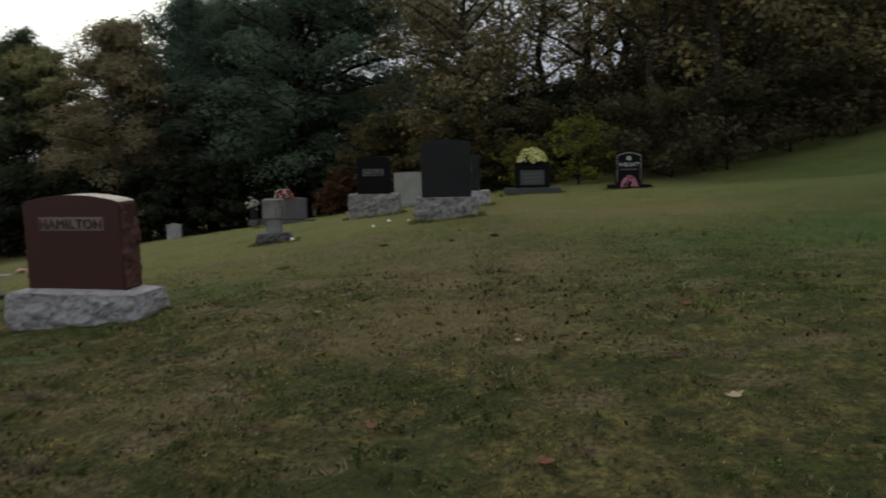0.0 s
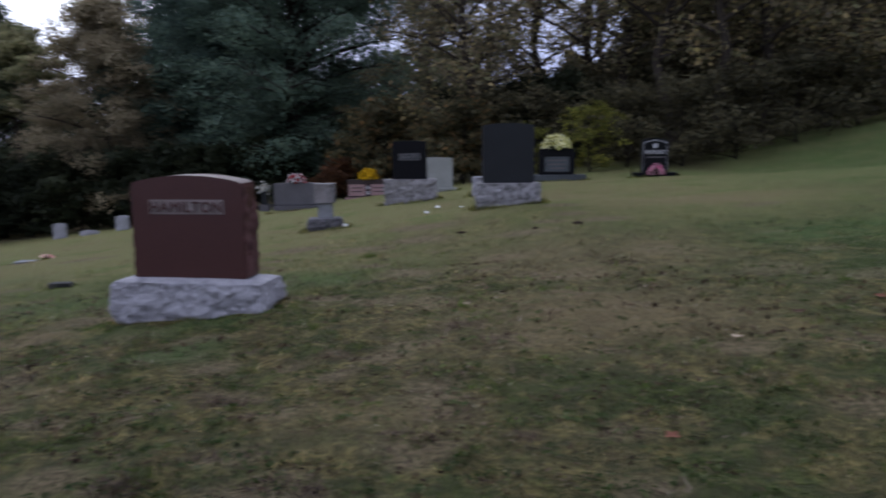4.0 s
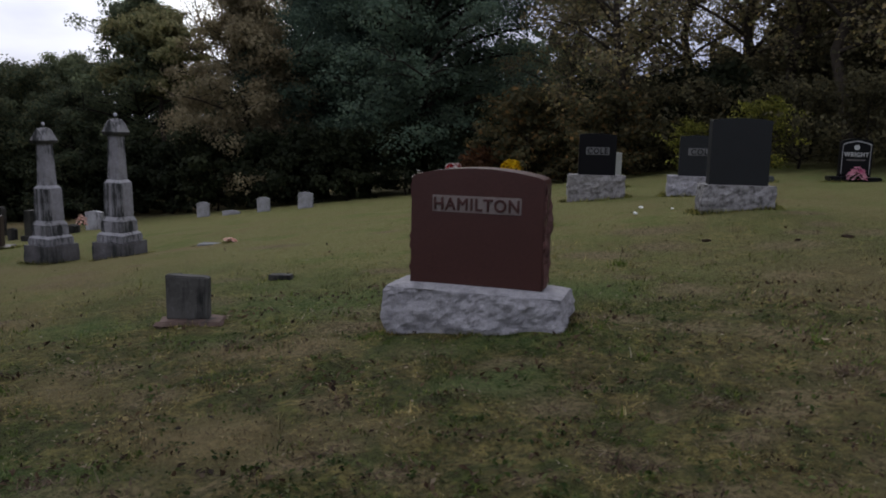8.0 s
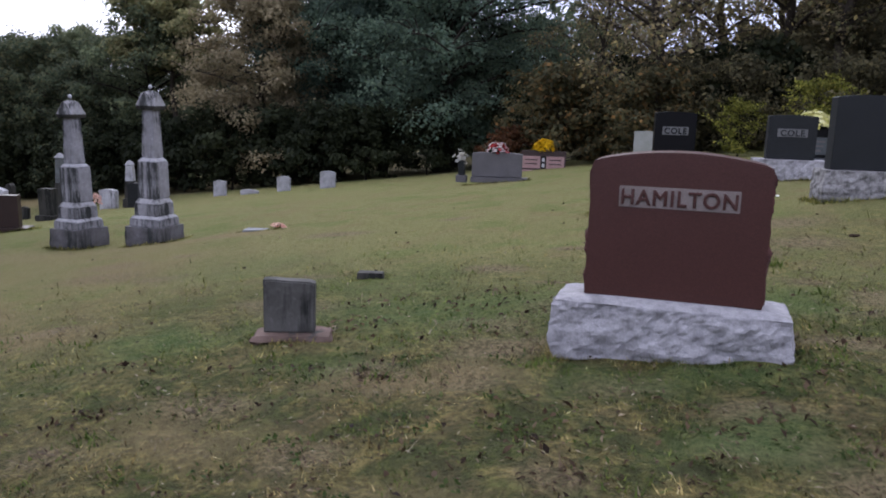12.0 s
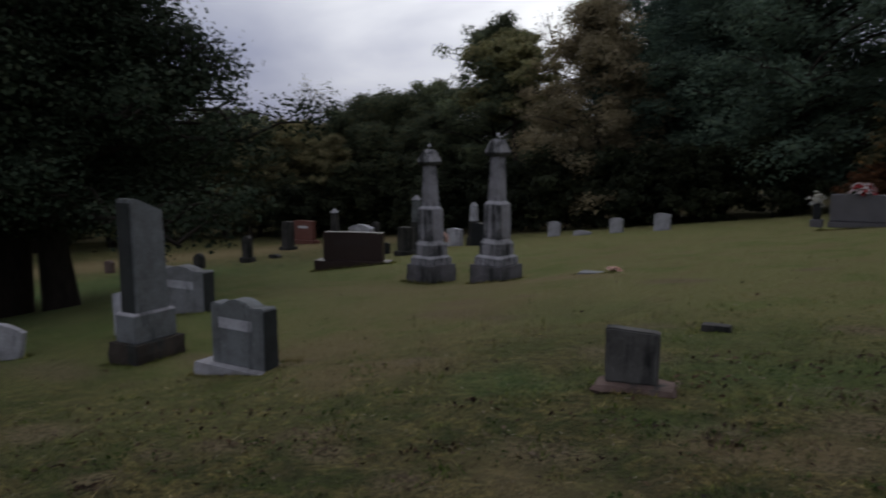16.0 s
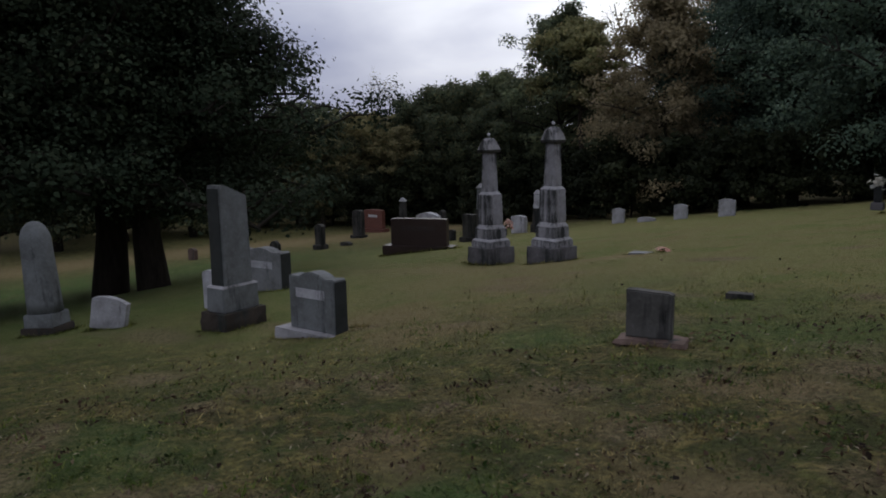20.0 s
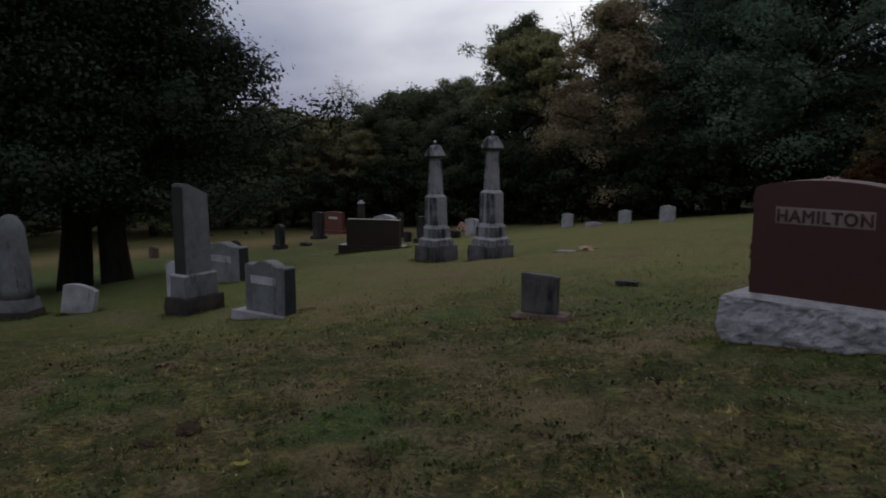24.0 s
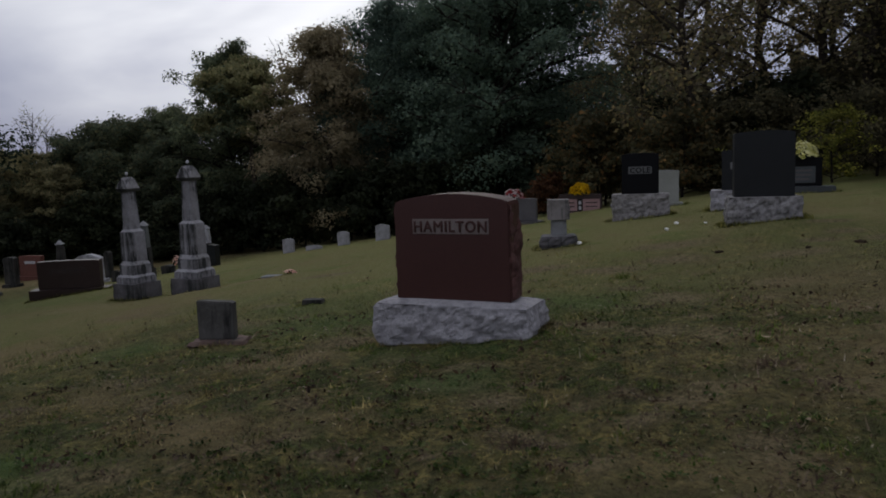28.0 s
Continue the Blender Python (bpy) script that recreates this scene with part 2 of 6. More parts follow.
def turf(name):
    """Blades of grass: green tufts and dry straw in patches, every blade its own tint."""
    m, n, l, b = nodes_of(name, 0.7, 0, 0.2)
    g = n.new("ShaderNodeNewGeometry")
    rnd = g.outputs["Random Per Island"]
    green = ramp_node(n, l, rnd, [(0.0, (0.0192, 0.0336, 0.0042)), (0.7, (0.0592, 0.0832, 0.0125)), (1.0, (0.1280, 0.1440, 0.0346))])
    straw = ramp_node(n, l, rnd, [(0.0, (0.0798, 0.0570, 0.0266)), (0.6, (0.1915, 0.1482, 0.0572)), (0.93, (0.3192, 0.2565, 0.1133)), (1.0, (0.3876, 0.3420, 0.2167))])
    fac = patchwork(n, l)
    col = mix_node(n, l, fac, green, straw)
    pos = n.new("ShaderNodeSeparateXYZ")
    l.new(g.outputs["Position"], pos.inputs[0])
    tilted = n.new("ShaderNodeMath")
    tilted.operation, tilted.inputs[1].default_value = "MULTIPLY_ADD", -0.3
    l.new(pos.outputs[0], tilted.inputs[0])
    l.new(pos.outputs[1], tilted.inputs[2])
    upper = n.new("ShaderNodeMapRange")
    upper.inputs["From Min"].default_value, upper.inputs["From Max"].default_value = -0.5, 4.0
    l.new(tilted.outputs[0], upper.inputs["Value"])
    fine_grass = ramp_node(n, l, rnd, [(0.0, (0.100, 0.108, 0.0240)), (0.6, (0.205, 0.200, 0.0528)), (1.0, (0.30, 0.27, 0.1020))])
    col = mix_node(n, l, upper.outputs[0], col, mix_node(n, l, 0.30, fine_grass, col))
    for field, tint in (("straw", ramp_node(n, l, rnd, [(0.0, (0.070, 0.048, 0.0259)), (0.6, (0.160, 0.112, 0.0622)), (1.0, (0.300, 0.230, 0.1382))])), ("lush", ramp_node(n, l, rnd, [(0.0, (0.024, 0.058, 0.0086)), (0.8, (0.066, 0.118, 0.0224)), (1.0, (0.120, 0.170, 0.0432))]))):
        there = n.new("ShaderNodeAttribute")
        there.attribute_name = field
        col = mix_node(n, l, there.outputs["Fac"], col, tint)
    dim = ramp_node(n, l, noise_node(n, l, 7, 5, 0.65), [(0.40, (0.30, 0.30, 0.30)), (0.58, (1.5, 1.5, 1.45))])
    col = mix_node(n, l, 1.0, col, dim, "MULTIPLY")
    # shadowed gaps and bright blade tips put into the colour as fine noise
    shade_speck = ramp_node(n, l, noise_node(n, l, 26, 3, 0.6), [(0.40, (0.35, 0.36, 0.33)), (0.60, (1.45, 1.45, 1.45))])
    col = mix_node(n, l, 1.0, col, shade_speck, "MULTIPLY")
    l.new(col, b.inputs["Base Color"])
    t = n.new("ShaderNodeBsdfTranslucent")
    l.new(col, t.inputs["Color"])
    mx = n.new("ShaderNodeMixShader")
    mx.inputs[0].default_value = 0.4
    l.new(b.outputs[0], mx.inputs[1])
    l.new(t.outputs[0], mx.inputs[2])
    l.new(mx.outputs[0], n["Material Output"].inputs["Surface"])
    return m


def bark(name, colour):
    m, n, l, b = nodes_of(name, 0.95, 0, 0.1)
    r = noise_node(n, l, 9, 6, 0.65, stretch=(1, 1, 0.25))
    l.new(ramp_node(n, l, r, [(0.3, tuple(c * 0.4 for c in colour)), (0.7, colour)]), b.inputs["Base Color"])
    bump_node(n, l, b, r, 0.9, 0.04)
    return m


def lawn(name):
    """Mown autumn lawn: thin green over dry thatch, greener and browner stretches, bare litter below the woods, shade
    painted in below the near trees.
    """
    m, n, l, b = nodes_of(name, 0.95, 0, 0.1)
    fine = ramp_node(n, l, noise_node(n, l, 30, 8, 0.75), [(0.30, (0, 0, 0)), (0.70, (1, 1, 1))])
    mid = noise_node(n, l, 2.4, 5, 0.65)
    big = noise_node(n, l, 0.30, 4, 0.55)
    green = mix_node(n, l, fine, (0.0080, 0.0136, 0.0021), (0.0560, 0.0736, 0.0125))
    dry = mix_node(n, l, fine, (0.0388, 0.0308, 0.0098), (0.2143, 0.1687, 0.0650))
    bare = mix_node(n, l, fine, (0.030, 0.021, 0.0113), (0.155, 0.106, 0.0570))
    f1 = patchwork(n, l)
    col = mix_node(n, l, f1, green, dry)
    col = mix_node(n, l, ramp_node(n, l, mix_node(n, l, 0.4, mid, noise_node(n, l, 5, 5, 0.7)), [(0.53, (0, 0, 0)), (0.60, (0.8, 0.8, 0.8))]), col, bare)
    col = mix_node(n, l, 1.0, col, ramp_node(n, l, noise_node(n, l, 15, 6, 0.7), [(0.38, (0.25, 0.25, 0.25)), (0.60, (1.08, 1.08, 1.08))]), "MULTIPLY")
    col = mix_node(n, l, 1.0, col, ramp_node(n, l, noise_node(n, l, 5.5, 5, 0.65), [(0.40, (0.5, 0.5, 0.5)), (0.60, (1.25, 1.22, 1.15))]), "MULTIPLY")
    fresh = n.new("ShaderNodeAttribute")
    fresh.attribute_name = "sward"
    fine_grass = mix_node(n, l, fine, (0.052, 0.056, 0.0150), (0.222, 0.206, 0.0800))
    fine_grass = mix_node(n, l, ramp_node(n, l, mix_node(n, l, 0.5, mid, big), [(0.48, (0, 0, 0)), (0.58, (0.9, 0.9, 0.9))]), fine_grass, mix_node(n, l, fine, (0.062, 0.048, 0.0190), (0.218, 0.172, 0.0778)))
    fine_grass = mix_node(n, l, ramp_node(n, l, noise_node(n, l, 1.1, 5, 0.6), [(0.51, (0, 0, 0)), (0.61, (0.65, 0.65, 0.65))]), fine_grass, mix_node(n, l, fine, (0.040, 0.064, 0.0103), (0.120, 0.150, 0.0346)))
    col = mix_node(n, l, fresh.outputs["Fac"], col, fine_grass)
    worn = n.new("ShaderNodeAttribute")
    worn.attribute_name = "worn"
    col = mix_node(n, l, worn.outputs["Fac"], col, mix_node(n, l, ramp_node(n, l, fine, [(0.3, (0, 0, 0)), (0.65, (1, 1, 1))]), (0.040, 0.029, 0.0173), (0.190, 0.136, 0.0829)))
    lush = n.new("ShaderNodeAttribute")
    lush.attribute_name = "lush"
    rich = n.new("ShaderNodeMath")
    rich.operation = "MULTIPLY"
    l.new(lush.outputs["Fac"], rich.inputs[0])
    l.new(ramp_node(n, l, mix_node(n, l, 0.5, mid, noise_node(n, l, 0.8, 4, 0.6)), [(0.36, (0.35, 0.35, 0.35)), (0.58, (1, 1, 1))]), rich.inputs[1])
    col = mix_node(n, l, rich.outputs[0], col, mix_node(n, l, fine, (0.009, 0.046, 0.0060), (0.036, 0.108, 0.0192)))
    # litter below the woods, and painted shade round the near trunks
    litter_and_shade = n.new("ShaderNodeAttribute")
    litter_and_shade.attribute_name = "litter"
    col = mix_node(n, l, litter_and_shade.outputs["Fac"], col, mix_node(n, l, noise_node(n, l, 16, 6, 0.7), (0.014, 0.010, 0.0052), (0.060, 0.040, 0.0190)))
    straw = n.new("ShaderNodeAttribute")
    straw.attribute_name = "straw"
    col = mix_node(n, l, straw.outputs["Fac"], col, mix_node(n, l, fine, (0.092, 0.064, 0.034), (0.225, 0.158, 0.088)))
    b.inputs["Sheen Weight"].default_value = 0.16
    b.inputs["Sheen Roughness"].default_value = 0.6
    b.inputs["Sheen Tint"].default_value = (0.72, 0.75, 0.36, 1)
    l.new(col, b.inputs["Base Color"])
    bump_node(n, l, b, fine, 0.9, 0.03)
    return m


M_LAWN = lawn("lawn")
M_RED = granite("polished_red_granite", (0.043, 0.016, 0.014), (0.070, 0.029, 0.026), 0.38, 0.35, 0.12)
M_RED_ROUGH = rock_face("pitched_red_granite", (0.10, 0.046, 0.042), (0.03, 0.012, 0.012))
M_PANEL = granite("steeled_panel", (0.185, 0.155, 0.15), (0.24, 0.205, 0.20), 0.85, 0.2)
M_BASE = rock_face("pitched_grey_granite", (0.36, 0.35, 0.38), (0.17, 0.165, 0.18), 0.9)
M_BASE_DIRTY = rock_face("lichened_grey_granite", (0.29, 0.275, 0.28), (0.075, 0.07, 0.066), 0.9)
M_BASE_SOILED = rock_face("soiled_grey_granite", (0.29, 0.28, 0.29), (0.040, 0.037, 0.034), 1.0)
M_BLACK = granite("dark_grey_granite", (0.013, 0.014, 0.016), (0.027, 0.029, 0.032), 0.45, 0.16, 0.15)
M_JET = granite("polished_black_granite", (0.005, 0.005, 0.006), (0.009, 0.009, 0.011), 0.4, 0.10, 0.1)
M_SLATE = granite("blue_grey_granite", (0.050, 0.056, 0.062), (0.09, 0.10, 0.11), 0.4, 0.3)
M_BROWNRED = granite("brown_red_granite", (0.036, 0.023, 0.022), (0.055, 0.036, 0.035), 0.45, 0.3)
M_PINK = granite("pink_granite", (0.30, 0.18, 0.18), (0.40, 0.27, 0.27), 0.5, 0.3)
M_ROSE = granite("rose_granite", (0.125, 0.050, 0.040), (0.165, 0.072, 0.057), 0.45, 0.3)
M_GREY = granite("grey_granite", (0.085, 0.080, 0.088), (0.125, 0.12, 0.13), 0.6, 0.3)
M_MARBLE = weathered("weathered_marble", (0.40, 0.40, 0.44), amount=0.10)
M_STREAK = weathered("streaked_marble", (0.25, 0.245, 0.27), streak=(0.016, 0.019, 0.019), amount=0.85)
M_OLD = weathered("grey_old_marble", (0.138, 0.146, 0.154), amount=0.05)
M_GREYED = weathered("greyed_marble", (0.19, 0.195, 0.205), amount=-0.2)
M_MOSS = weathered("blackened_limestone", (0.048, 0.046, 0.043), streak=(0.012, 0.013, 0.013), amount=0.75)
M_TABLET_DARK = weathered("streaked_limestone", (0.078, 0.076, 0.073), streak=(0.008, 0.009, 0.009), amount=0.72)
M_CAPS = weathered("blackened_cap", (0.26, 0.255, 0.27), streak=(0.014, 0.016, 0.016), amount=0.95)
M_PILLAR = weathered("worn_pillar_stone", (0.19, 0.175, 0.175), amount=0.3)
M_WORN = weathered("worn_marble_ledge", (0.32, 0.315, 0.34), amount=0.3)
M_PLAINSLAB = granite("plain_pale_slab", (0.26, 0.265, 0.25), (0.31, 0.315, 0.30), 0.9, 0.2)
M_PLINTH = weathered("stained_plinth", (0.115, 0.11, 0.12), amount=0.4)
# near-black sheet laid over one side of a stone
M_DARKSIDE = weathered("near_black_side", (0.03, 0.032, 0.032), amount=0.8)
M_FOOT = weathered("stained_footing", (0.125, 0.086, 0.074), amount=0.35, bump=0.5)
M_FOOT_BROWN = weathered("mossy_brown_footing", (0.046, 0.037, 0.031), amount=0.6, bump=0.6)
M_FOOT_PALE = weathered("grey_marble_footing", (0.27, 0.265, 0.285), amount=0.15)
M_PALE = weathered("pale_marble", (0.42, 0.42, 0.40), amount=0.05)
M_TABLET = weathered("tablet_marble", (0.31, 0.31, 0.335), amount=-0.35)
M_WHITE = plain("white_paint", (0.75, 0.75, 0.73), 0.5)
M_LETTER = plain("pale_lettering", (0.42, 0.42, 0.43), 0.8)
M_LETTER_DIM = plain("dim_lettering", (0.11, 0.10, 0.10), 0.8)
M_LETTER_FAINT = plain("faint_lettering", (0.047, 0.036, 0.036), 0.8)
M_LETTER_MID = plain("grey_engraved_line", (0.24, 0.24, 0.25), 0.8)
M_STEEL = plain("galvanised_steel", (0.16, 0.165, 0.175), 0.45, 0.5, 0.15, 40, 0.8)
M_SOIL = plain("dark_soil", (0.034, 0.024, 0.017), 1.0, 0.05, 0.5, 25)
M_BARK = bark("grey_brown_bark", (0.075, 0.062, 0.050))
M_BARK_DARK = bark("dark_bark", (0.035, 0.029, 0.024))
L_OAK = leafy("dark_green_leaves", [(0.0, (0.081, 0.123, 0.100)), (0.6, (0.111, 0.168, 0.132)), (1.0, (0.160, 0.217, 0.157))])
# colour and translucency cut so the crowns look dense and backlit
L_NEAR = leafy("backlight_darkened_leaves", [(0.0, (0.024, 0.036, 0.022)), (0.7, (0.036, 0.052, 0.030)), (1.0, (0.046, 0.056, 0.032))], 0.9, 0.15)
L_OLIVE = leafy("olive_brown_leaves", [(0.0, (0.190, 0.172, 0.117)), (0.5, (0.253, 0.221, 0.149)), (1.0, (0.316, 0.270, 0.182))])
# leaf colour lowered to hold the shade below the crowns
L_UNDER = leafy("canopy_darkened_leaves", [(0.0, (0.022, 0.030, 0.018)), (1.0, (0.045, 0.054, 0.028))])
L_GREEN = leafy("mid_green_leaves", [(0.0, (0.088, 0.115, 0.069)), (0.6, (0.134, 0.163, 0.094)), (1.0, (0.188, 0.206, 0.110))])
L_THATCH = leafy("dry_thatch", [(0.0, (0.060, 0.042, 0.030)), (0.6, (0.125, 0.090, 0.065)), (0.93, (0.20, 0.15, 0.11)), (1.0, (0.32, 0.27, 0.20))])
L_DULL = leafy("dull_ochre_leaves", [(0.0, (0.149, 0.149, 0.083)), (0.6, (0.216, 0.203, 0.113)), (1.0, (0.300, 0.264, 0.144))])
L_PALE = leafy("yellow_green_leaves", [(0.0, (0.190, 0.205, 0.100)), (0.6, (0.280, 0.275, 0.140)), (1.0, (0.380, 0.340, 0.175))])
L_AUTUMN = leafy("autumn_brown_leaves", [(0.0, (0.154, 0.134, 0.090)), (0.40, (0.234, 0.198, 0.126)), (0.7, (0.208, 0.216, 0.110)), (0.92, (0.378, 0.296, 0.154)), (1.0, (0.540, 0.450, 0.190))])
L_BRUSH = leafy("dull_brush_leaves", [(0.0, (0.062, 0.060, 0.037)), (0.6, (0.107, 0.100, 0.060)), (1.0, (0.150, 0.134, 0.072))])
L_MIXED = leafy("turning_green_leaves", [(0.0, (0.062, 0.084, 0.055)), (0.55, (0.095, 0.118, 0.071)), (1.0, (0.152, 0.152, 0.080))])
L_GOLD = leafy("golden_leaves", [(0.0, (0.101, 0.119, 0.027)), (0.6, (0.230, 0.236, 0.051)), (1.0, (0.405, 0.385, 0.084))])
L_RUST = leafy("rust_leaves", [(0.0, (0.075, 0.040, 0.024)), (0.6, (0.130, 0.062, 0.032)), (1.0, (0.20, 0.095, 0.040))])
L_ORANGE = leafy("ochre_leaves", [(0.0, (0.070, 0.072, 0.041)), (0.55, (0.110, 0.103, 0.053)), (0.88, (0.162, 0.120, 0.053)), (1.0, (0.288, 0.168, 0.066))])
L_CEDAR = leafy("cedar_needles", [(0.0, (0.020, 0.041, 0.025)), (1.0, (0.055, 0.084, 0.050))])
L_BLADE = turf("grass_blades")
L_TUFT = leafy("green_tufts", [(0.0, (0.054, 0.088, 0.0187)), (0.6, (0.105, 0.148, 0.0346)), (1.0, (0.175, 0.210, 0.0590))])
L_WEED = leafy("clover_leaves", [(0.0, (0.026, 0.046, 0.0115)), (0.6, (0.060, 0.090, 0.0245)), (1.0, (0.170, 0.195, 0.0792))])
L_STRAW = leafy("pale_dead_stalks", [(0.0, (0.17, 0.135, 0.09)), (0.8, (0.28, 0.24, 0.17)), (1.0, (0.42, 0.38, 0.30))])
L_LUSH = leafy("lush_grass_blades", [(0.0, (0.026, 0.062, 0.011)), (1.0, (0.075, 0.130, 0.030))])
L_FALLEN = leafy("fallen_leaf_litter", [(0.0, (0.018, 0.012, 0.009)), (0.6, (0.045, 0.026, 0.016)), (0.9, (0.10, 0.06, 0.04)), (1.0, (0.34, 0.28, 0.20))])
L_BITS = leafy("brown_leaf_bits", [(0.0, (0.022, 0.014, 0.010)), (0.5, (0.070, 0.044, 0.028)), (0.9, (0.150, 0.105, 0.068)), (1.0, (0.30, 0.25, 0.18))])
P_YELLOW = leafy("yellow_petals", [(0.0, (0.55, 0.34, 0.010)), (1.0, (0.85, 0.62, 0.02))])
P_LEMON = leafy("pale_yellow_petals", [(0.0, (0.55, 0.55, 0.18)), (0.5, (0.82, 0.82, 0.42)), (1.0, (0.90, 0.90, 0.66))], 0.8, 0.35)
P_REDWHITE = leafy("red_and_white_petals", [(0.0, (0.35, 0.02, 0.03)), (0.40, (0.62, 0.06, 0.07)), (0.46, (0.80, 0.62, 0.62)), (1.0, (0.88, 0.84, 0.84))])
P_WHITE = leafy("white_petals", [(0.0, (0.45, 0.46, 0.45)), (1.0, (0.85, 0.85, 0.83))])
P_PINK = leafy("pink_petals", [(0.0, (0.55, 0.12, 0.28)), (1.0, (0.85, 0.55, 0.66))])
P_SALMON = leafy("salmon_petals", [(0.0, (0.72, 0.36, 0.32)), (1.0, (0.90, 0.68, 0.62))])
P_GREEN = leafy("artificial_leaves", [(0.0, (0.010, 0.030, 0.014)), (1.0, (0.03, 0.06, 0.025))])

# ------------------------------------------------------------------ helpers
def ground_z(x, y):
    """Height of the lawn, which falls to the west and climbs to the north-east."""
    x, y = np.asarray(x, float), np.asarray(y, float)
    xs, ys = 25 * np.tanh(x / 25), 30 * np.tanh(y / 30)
    z = -0.0462 + 0.0821 * xs + 0.00844 * ys + 0.002674 * xs * ys - 0.003766 * xs**2 - 0.002183 * ys**2 + 1.0321e-4 * xs**3 + 2.2416e-4 * xs**2 * ys
    for cx, cy, sx, sy, a in ((-6.3, 0.3, 1.8, 2.5, -0.17), (-9.6, -0.2, 1.8, 2.2, -0.03), (2.0, 9.0, 3.2, 4.0, 0.11), (10.5, 16.0, 4.2, 5.0, -0.32), (-13.0, 4.5, 3.0, 3.0, 0.12), (3.15, 4.8, 1.3, 1.2, 0.12), (1.15, -0.2, 0.55, 0.5, 0.055), (12.0, 13.5, 4.5, 4.0, -0.36), (-6.9, 6.7, 1.6, 1.5, -0.19)):
        z = z + a * np.exp(-(((x - cx) / sx) ** 2) - ((y - cy) / sy) ** 2)
    return z


def mesh_from(name, verts, faces_flat, sides, mat, smooth=False):
    """A mesh from arrays; every face has the same number of sides."""
    me = bpy.data.meshes.new(name)
    nf = len(faces_flat) // sides
    me.vertices.add(len(verts))
    me.vertices.foreach_set("co", np.asarray(verts, np.float32).ravel())
    me.loops.add(nf * sides)
    me.loops.foreach_set("vertex_index", np.asarray(faces_flat, np.int32).ravel())
    me.polygons.add(nf)
    me.polygons.foreach_set("loop_start", np.arange(nf, dtype=np.int32) * sides)
    me.polygons.foreach_set("loop_total", np.full(nf, sides, np.int32))
    if smooth:
        me.polygons.foreach_set("use_smooth", np.ones(nf, bool))
    me.update(calc_edges=True)
    me.materials.append(mat)
    return me


def part(name, bm, mat, parent, label="", m=None):
    """Links a bmesh, or a ready mesh, as one object under its thing."""
    if isinstance(bm, bpy.types.Mesh):
        me = bm
    else:
        bmesh.ops.recalc_face_normals(bm, faces=bm.faces)
        me = bpy.data.meshes.new(name)
        bm.to_mesh(me)
        bm.free()
        me.materials.append(mat)
    ob = new(name, me)
    ob.parent = parent
    if m is not None:
        ob.matrix_local = m
    if label:
        tagged(ob, label)
    return ob


def thing(name, x, y, rz=0.0, label="", category="", group="", z=None, rx=0.0, ry=0.0, kind=""):
    ob = new(name)
    ob.empty_display_size = 0.1
    ob.matrix_world = pose(x, y, float(ground_z(x, y)) if z is None else z, rx, ry, rz)
    return tagged(ob, label, category, group, kind)


def box(w, d, h, x=0, y=0, z=0, bevel=0.006, taper=0.0):
    """A box that stands on z, its top narrowed by taper; edges slightly rounded."""
    bm = bmesh.new()
    bmesh.ops.create_cube(bm, size=1)
    for v in bm.verts:
        k = 1 - taper * (v.co.z + 0.5)
        v.co = Vector((v.co.x * w * k + x, v.co.y * d * k + y, (v.co.z + 0.5) * h + z))
    if bevel:
        bmesh.ops.bevel(bm, geom=bm.edges[:], offset=bevel, segments=2, affect="EDGES")
    return bm


def rough_block(w, d, h, x=0, y=0, z=0, amp=0.02, seed=0, top=True, cell=0.035, sink=0.05):
    """A rock-pitched block: sawn top, broken sides."""
    nx, ny, nz = (max(2, int(round(s / cell))) for s in (w, d, h + sink))
    bm = bmesh.new()
    grid = {}

    def vert(i, j, k):
        if (i, j, k) not in grid:
            grid[i, j, k] = bm.verts.new((w * (i / nx - 0.5), d * (j / ny - 0.5), (h + sink) * k / nz - sink))
        return grid[i, j, k]

    for i in range(nx):
        for k in range(nz):
            bm.faces.new((vert(i, 0, k), vert(i + 1, 0, k), vert(i + 1, 0, k + 1), vert(i, 0, k + 1)))
            bm.faces.new((vert(i + 1, ny, k), vert(i, ny, k), vert(i, ny, k + 1), vert(i + 1, ny, k + 1)))
    for j in range(ny):
        for k in range(nz):
            bm.faces.new((vert(0, j + 1, k), vert(0, j, k), vert(0, j, k + 1), vert(0, j + 1, k + 1)))
            bm.faces.new((vert(nx, j, k), vert(nx, j + 1, k), vert(nx, j + 1, k + 1), vert(nx, j, k + 1)))
    for i in range(nx):
        for j in range(ny):
            bm.faces.new((vert(i, j, nz), vert(i + 1, j, nz), vert(i + 1, j + 1, nz), vert(i, j + 1, nz)))
    for (i, j, k), v in grid.items():
        side = Vector(((i == nx) - (i == 0), (j == ny) - (j == 0), 0))
        p = v.co * 6 + Vector((seed * 7.3, seed * 3.1, 0))
        n1 = noise.noise(p) + 0.6 * noise.noise(p * 2.7) + 0.35 * noise.noise(p * 6.1)
        edge = 0.35 if k == nz else 1.0
        belly = math.sin(math.pi * min(1, max(0, (v.co.z + 0.02) / h))) * 0.4
        v.co += side * (n1 * amp * edge + belly * amp)
        if k == nz:
            v.co.z += 0.15 * amp * n1 * (1.5 if side.length else 0.2)
    for v in bm.verts:
        v.co += Vector((x, y, z))
    return bm


